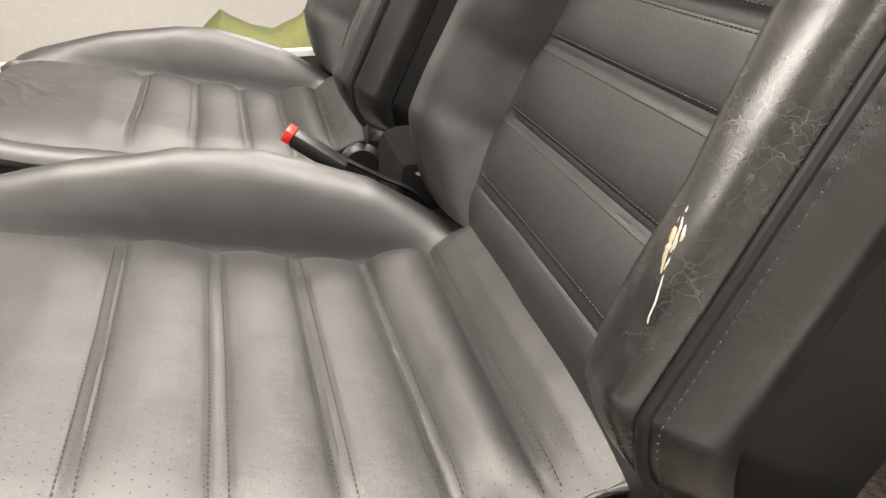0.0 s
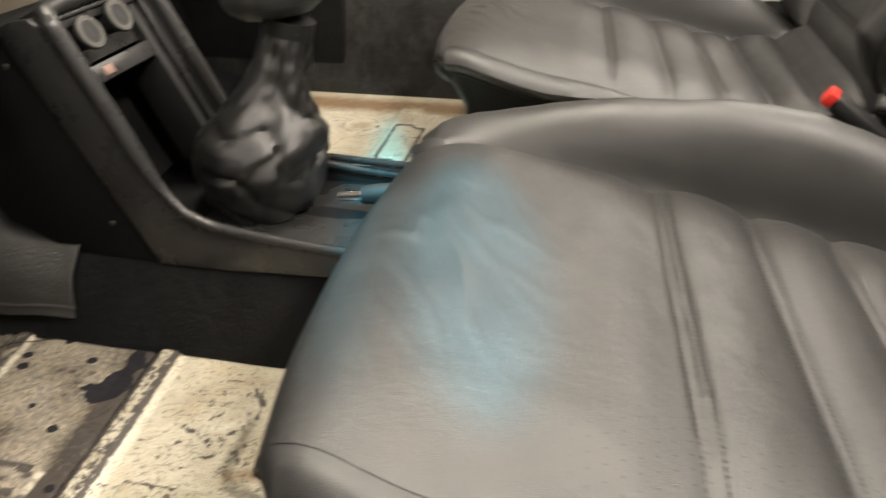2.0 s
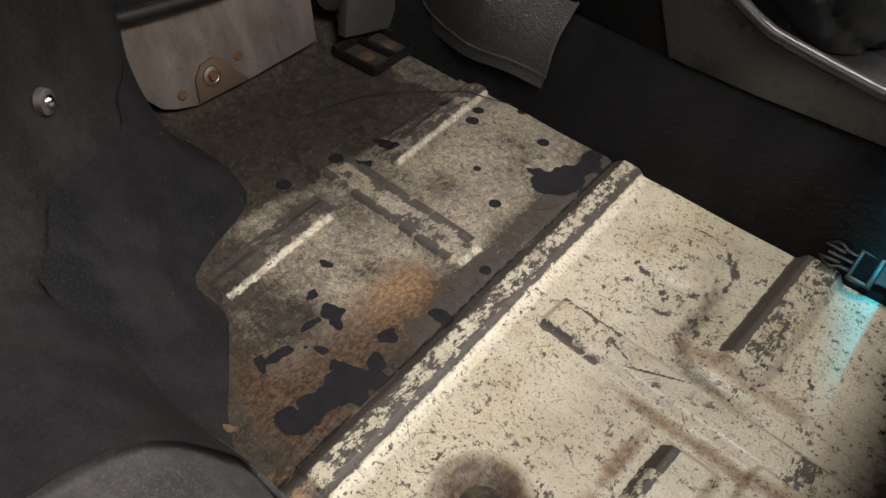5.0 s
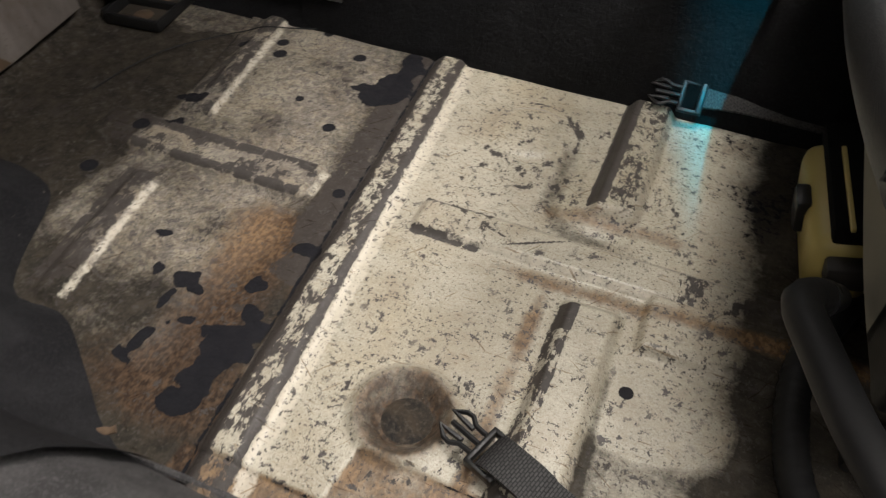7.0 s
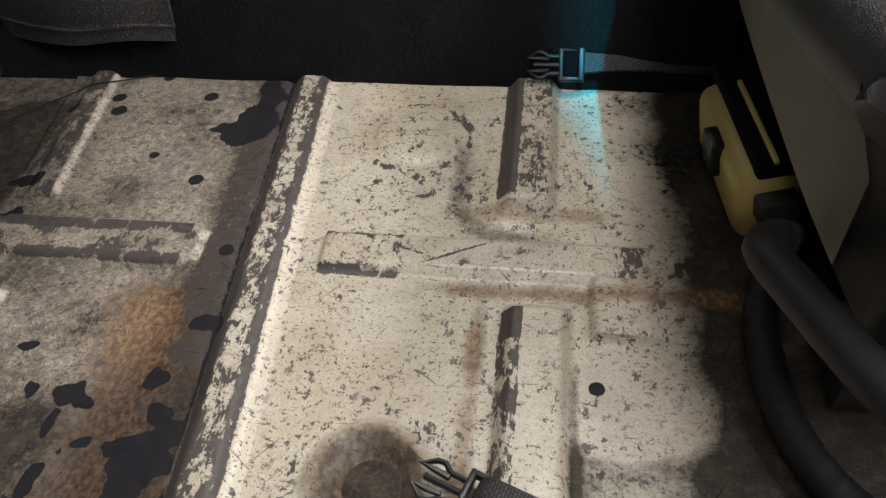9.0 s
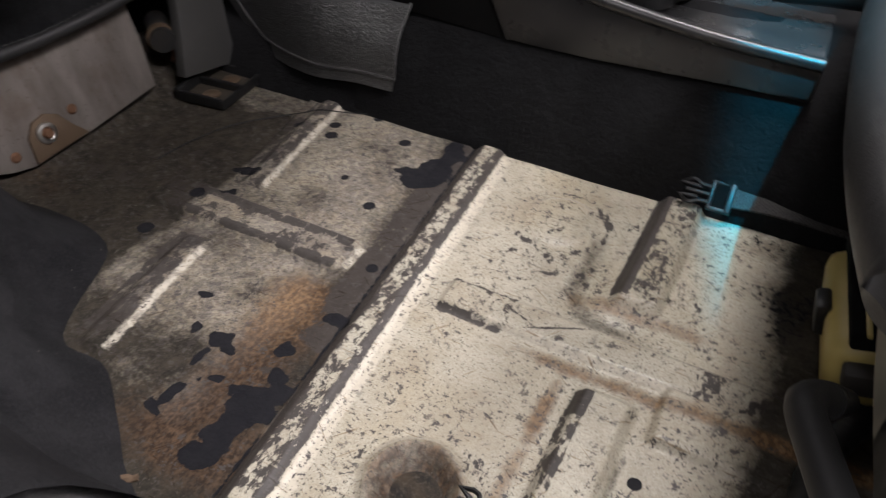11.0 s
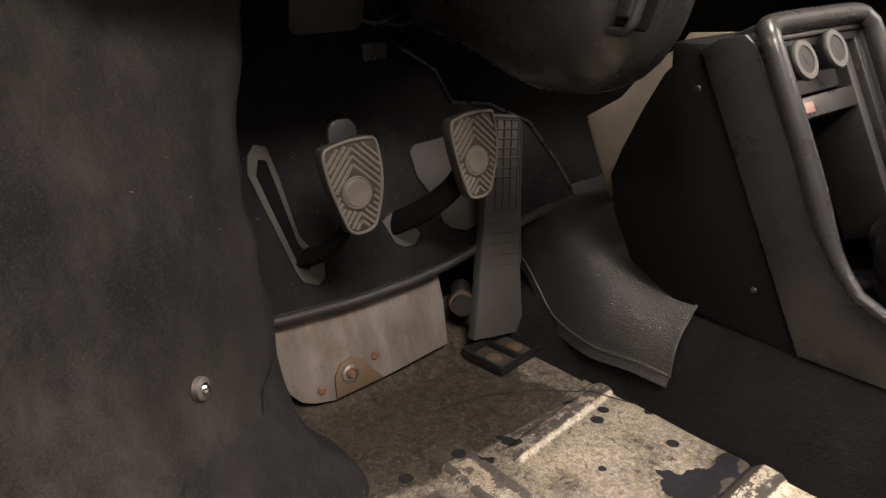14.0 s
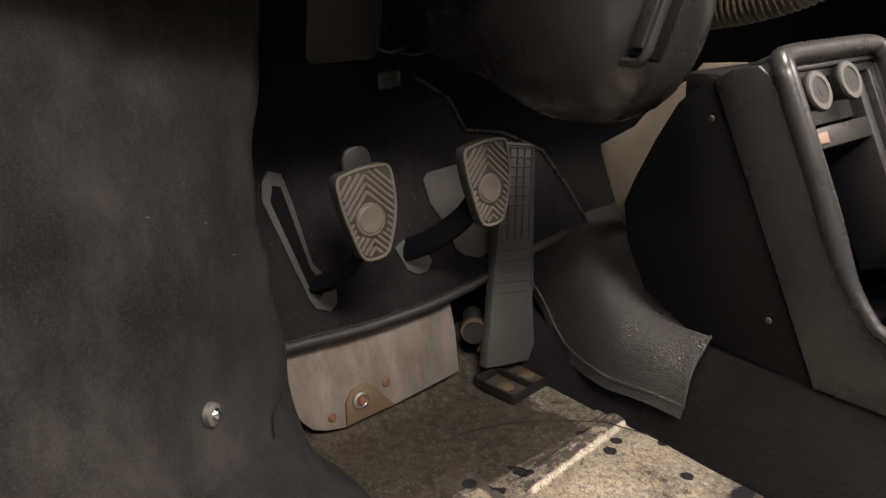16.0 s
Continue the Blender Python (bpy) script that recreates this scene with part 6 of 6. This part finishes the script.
wire = thing("loose_wire", (-0.90, 0.62, 0.001), "thin black wire lying in a bow on the floor pan", "wire")
part("strand", tube(curve([(-0.944, 0.517, 0.0005), (-0.937, 0.555, 0.0015), (-0.921, 0.595, 0.0025), (-0.892, 0.632, 0.0020), (-0.872, 0.648, 0.0035), (-0.857, 0.658, 0.0062), (-0.835, 0.670, 0.0030), (-0.810, 0.682, 0.0016)], 40), 0.0006, 6), MATT, wire)

box = thing("seat_motor", (-0.352, 0.54, 0.004), "yellow painted seat adjuster housing with black straps", "housing")
m = pose(-0.350, 0.560, 0.035, 0, -12, 6)
part("casing", block((-0.020, -0.050, -0.030), (0.020, 0.056, 0.024), 0.012, m, 3), YELLOW, box, "yellow rounded casing")
part("strap_plate", block((-0.008, -0.046, 0.018), (0.020, 0.062, 0.034), 0.003, m), VOID, box)
part("tab", block((-0.026, -0.012, -0.004), (-0.016, 0.010, 0.022), 0.003, m), PLASTIC, box)
part("guide_strip", block((0.000, -0.050, 0.034), (0.003, 0.030, 0.0375), 0.001, m), YELLOW, box)
part("lug", block((-0.010, -0.062, -0.004), (0.014, -0.047, 0.014), 0.003, m), DARK_STEEL, box)
bar = thing("seat_adjuster_bar", (-0.39, 0.37, 0.10), "black padded seat adjuster bar under the cushion", "bar")
part("bar", tube(curve([(-0.365, 0.435, 0.088), (-0.384, 0.410, 0.104), (-0.376, 0.377, 0.110), (-0.358, 0.335, 0.112), (-0.335, 0.305, 0.110), (-0.295, 0.275, 0.104)], 24), [0.006, 0.0088] + [0.0092] * 22, 14), RUBBER_DARK, bar)
part("end_cap", tube([(-0.362, 0.439, 0.084), (-0.373, 0.425, 0.094)], [0.007, 0.0098], 14), PLASTIC, bar)
loom = thing("corrugated_cable", (-0.385, 0.43, 0.01), "black corrugated cable running under the seat", "cable")
path = curve([(-0.335, 0.50, 0.016), (-0.355, 0.45, 0.014), (-0.357, 0.40, 0.013), (-0.348, 0.36, 0.013), (-0.325, 0.33, 0.014), (-0.28, 0.31, 0.014)], 130)
part("conduit", tube(path, [0.0098 if k % 6 < 1 else 0.0092 for k in range(130)], 12), MATT, loom)
foot_plate = thing("rail_mount", (-0.365, 0.31, 0.0), "black rail mount with a bright worn edge", "bracket")
part("mount", merge(block((-0.360, 0.290, 0.0), (-0.310, 0.325, 0.020), 0.003), block((-0.353, 0.285, 0.018), (-0.315, 0.320, 0.030), 0.002)), DARK_STEEL, foot_plate)
part("worn_edge", tube([(-0.361, 0.292, 0.021), (-0.361, 0.324, 0.021), (-0.335, 0.327, 0.021)], 0.0011, 6), STEEL, foot_plate)


# ---------------------------------------------------------------- passenger side and garage
rows = [curve([(x, 1.560, -0.004), (x, 1.575, 0.06), (x, 1.585, 0.14), (x, 1.600, 0.195), (x, 1.618, 0.214)], 12) for x in np.linspace(-1.1, 0.6, 40)]
structure("passenger_sill_carpet", sheet(rows), CARPET_DUSTY, "faded carpet up the passenger sill")
structure("passenger_sill_trim", merge(block((-1.1, 1.612, 0.190), (0.6, 1.634, 0.223), 0.004), block((-1.1, 1.634, 0.10), (0.6, 1.70, 0.205), 0.01)), BODY, "white painted passenger door sill")
rows = [[(x, 1.03 + 0.02 * k, 0.001 + 0.30 * max(0, -0.92 - x) ) for k in range(28)] for x in np.linspace(-1.2, -0.86, 12)]
structure("passenger_toe_board", sheet(rows), CARPET, "black carpet on the passenger toe board")
structure("passenger_kick_panel", block((-1.25, 1.575, -0.01), (-0.745, 1.66, 0.60), 0.01), CARPET, "black carpeted panel beside the passenger footwell")
structure("tunnel_carpet_rear", block((0.135, 0.888, 0.0), (0.57, 1.055, 0.225), 0.025), CARPET, "black carpet over the raised rear of the tunnel")
structure("rear_bulkhead", block((0.56, 0.0, -0.1), (0.60, 1.66, 0.52), 0.01), CARPET, "carpeted panel behind the front seats")

structure("ground", block((-4.2, -3.4, -0.30), (3.6, 4.1, -0.25), 0), CONCRETE, "pale painted garage floor", False)
structure("wall_east", block((-4.2, 4.0, -0.25), (3.6, 4.1, 2.6), 0), PLASTER, "white garage wall", False)
structure("wall_west", block((-4.2, -3.5, -0.25), (3.6, -3.4, 2.6), 0), PLASTER, "white garage wall", False)
structure("wall_north", block((-4.3, -3.4, -0.25), (-4.2, 4.0, 2.6), 0), PLASTER, "white garage wall", False)
structure("wall_south", block((3.6, -3.4, -0.25), (3.7, 4.0, 2.6), 0), PLASTER, "white garage wall", False)
structure("ceiling", block((-4.2, -3.4, 2.6), (3.6, 4.0, 2.7), 0), PLASTER, "white garage ceiling", False)
banner = thing("floor_tarpaulin", (-0.05, 3.45, -0.25), "olive green and brown tarpaulin heap by the wall", "tarpaulin")
rows = []
for i in range(50):
    t = i / 49
    c = Vector((-0.36 + 0.80 * t, 3.45 + 0.25 * t, -0.25))
    h = 0.30 * (1 - 0.35 * math.sin(math.pi * min(1, max(0, (t - 0.25) / 0.5))) if t > 0.25 else math.sqrt(max(0.0, t / 0.25)))
    rows.append([c + Vector((0.02 * noise.noise((t * 5, k * 0.4, 0)), -0.16 * math.cos(math.pi * k / 15), max(0, (h + 0.02 * noise.noise((t * 9, k * 0.3, 4))) * math.sin(math.pi * k / 15)))) for k in range(16)])
part("cover", sheet(rows), OLIVE, banner)


LINT = plastic("dusty_fibre", (0.11, 0.10, 0.082), 0.9)


def lint():
    """Loose fibres and crumbs on the carpet and the bare floor."""
    rng = random.Random(7)
    bm = bmesh.new()
    for k in range(18):
        col = columns[rng.randrange(14, 50)]
        p = col[rng.randrange(2, 30)] + Vector((0.006, 0.004, 0.0))
        d = Vector((rng.uniform(-0.4, 0.4), rng.uniform(-1, 1), rng.uniform(-1, 1))).normalized() * rng.uniform(0.0010, 0.0030)
        tube([p, p + d * 0.5 + Vector((0.0003, 0, 0)), p + d], rng.uniform(0.00022, 0.00045), 4, bm)
    for k in range(45):
        p = Vector((rng.uniform(-1.0, -0.42), rng.uniform(0.30, 0.67), 0.0068))
        p.x = p.x if rng.random() < 0.4 else rng.uniform(-1.0, -0.86)
        d = Vector((rng.uniform(-1, 1), rng.uniform(-1, 1), 0.1)).normalized() * rng.uniform(0.0010, 0.0035)
        tube([p, p + d * 0.5 + Vector((0, 0, 0.0004)), p + d], rng.uniform(0.0002, 0.0004), 4, bm)
    for k in range(90):
        p = board(rng.uniform(0.40, 0.80), rng.uniform(0.13, 0.27), 0.013)
        d = Vector((0.2, rng.uniform(-1, 1), rng.uniform(-1, 1))).normalized() * rng.uniform(0.0008, 0.003)
        tube([p, p + d * 0.5 + Vector((0.0004, 0, 0)), p + d], rng.uniform(0.00018, 0.0003), 4, bm)
    return bm


tagged(part("lint", lint(), LINT, None, "dull lint and crumbs on carpet and floor", True, "stuff"), "", "lint")
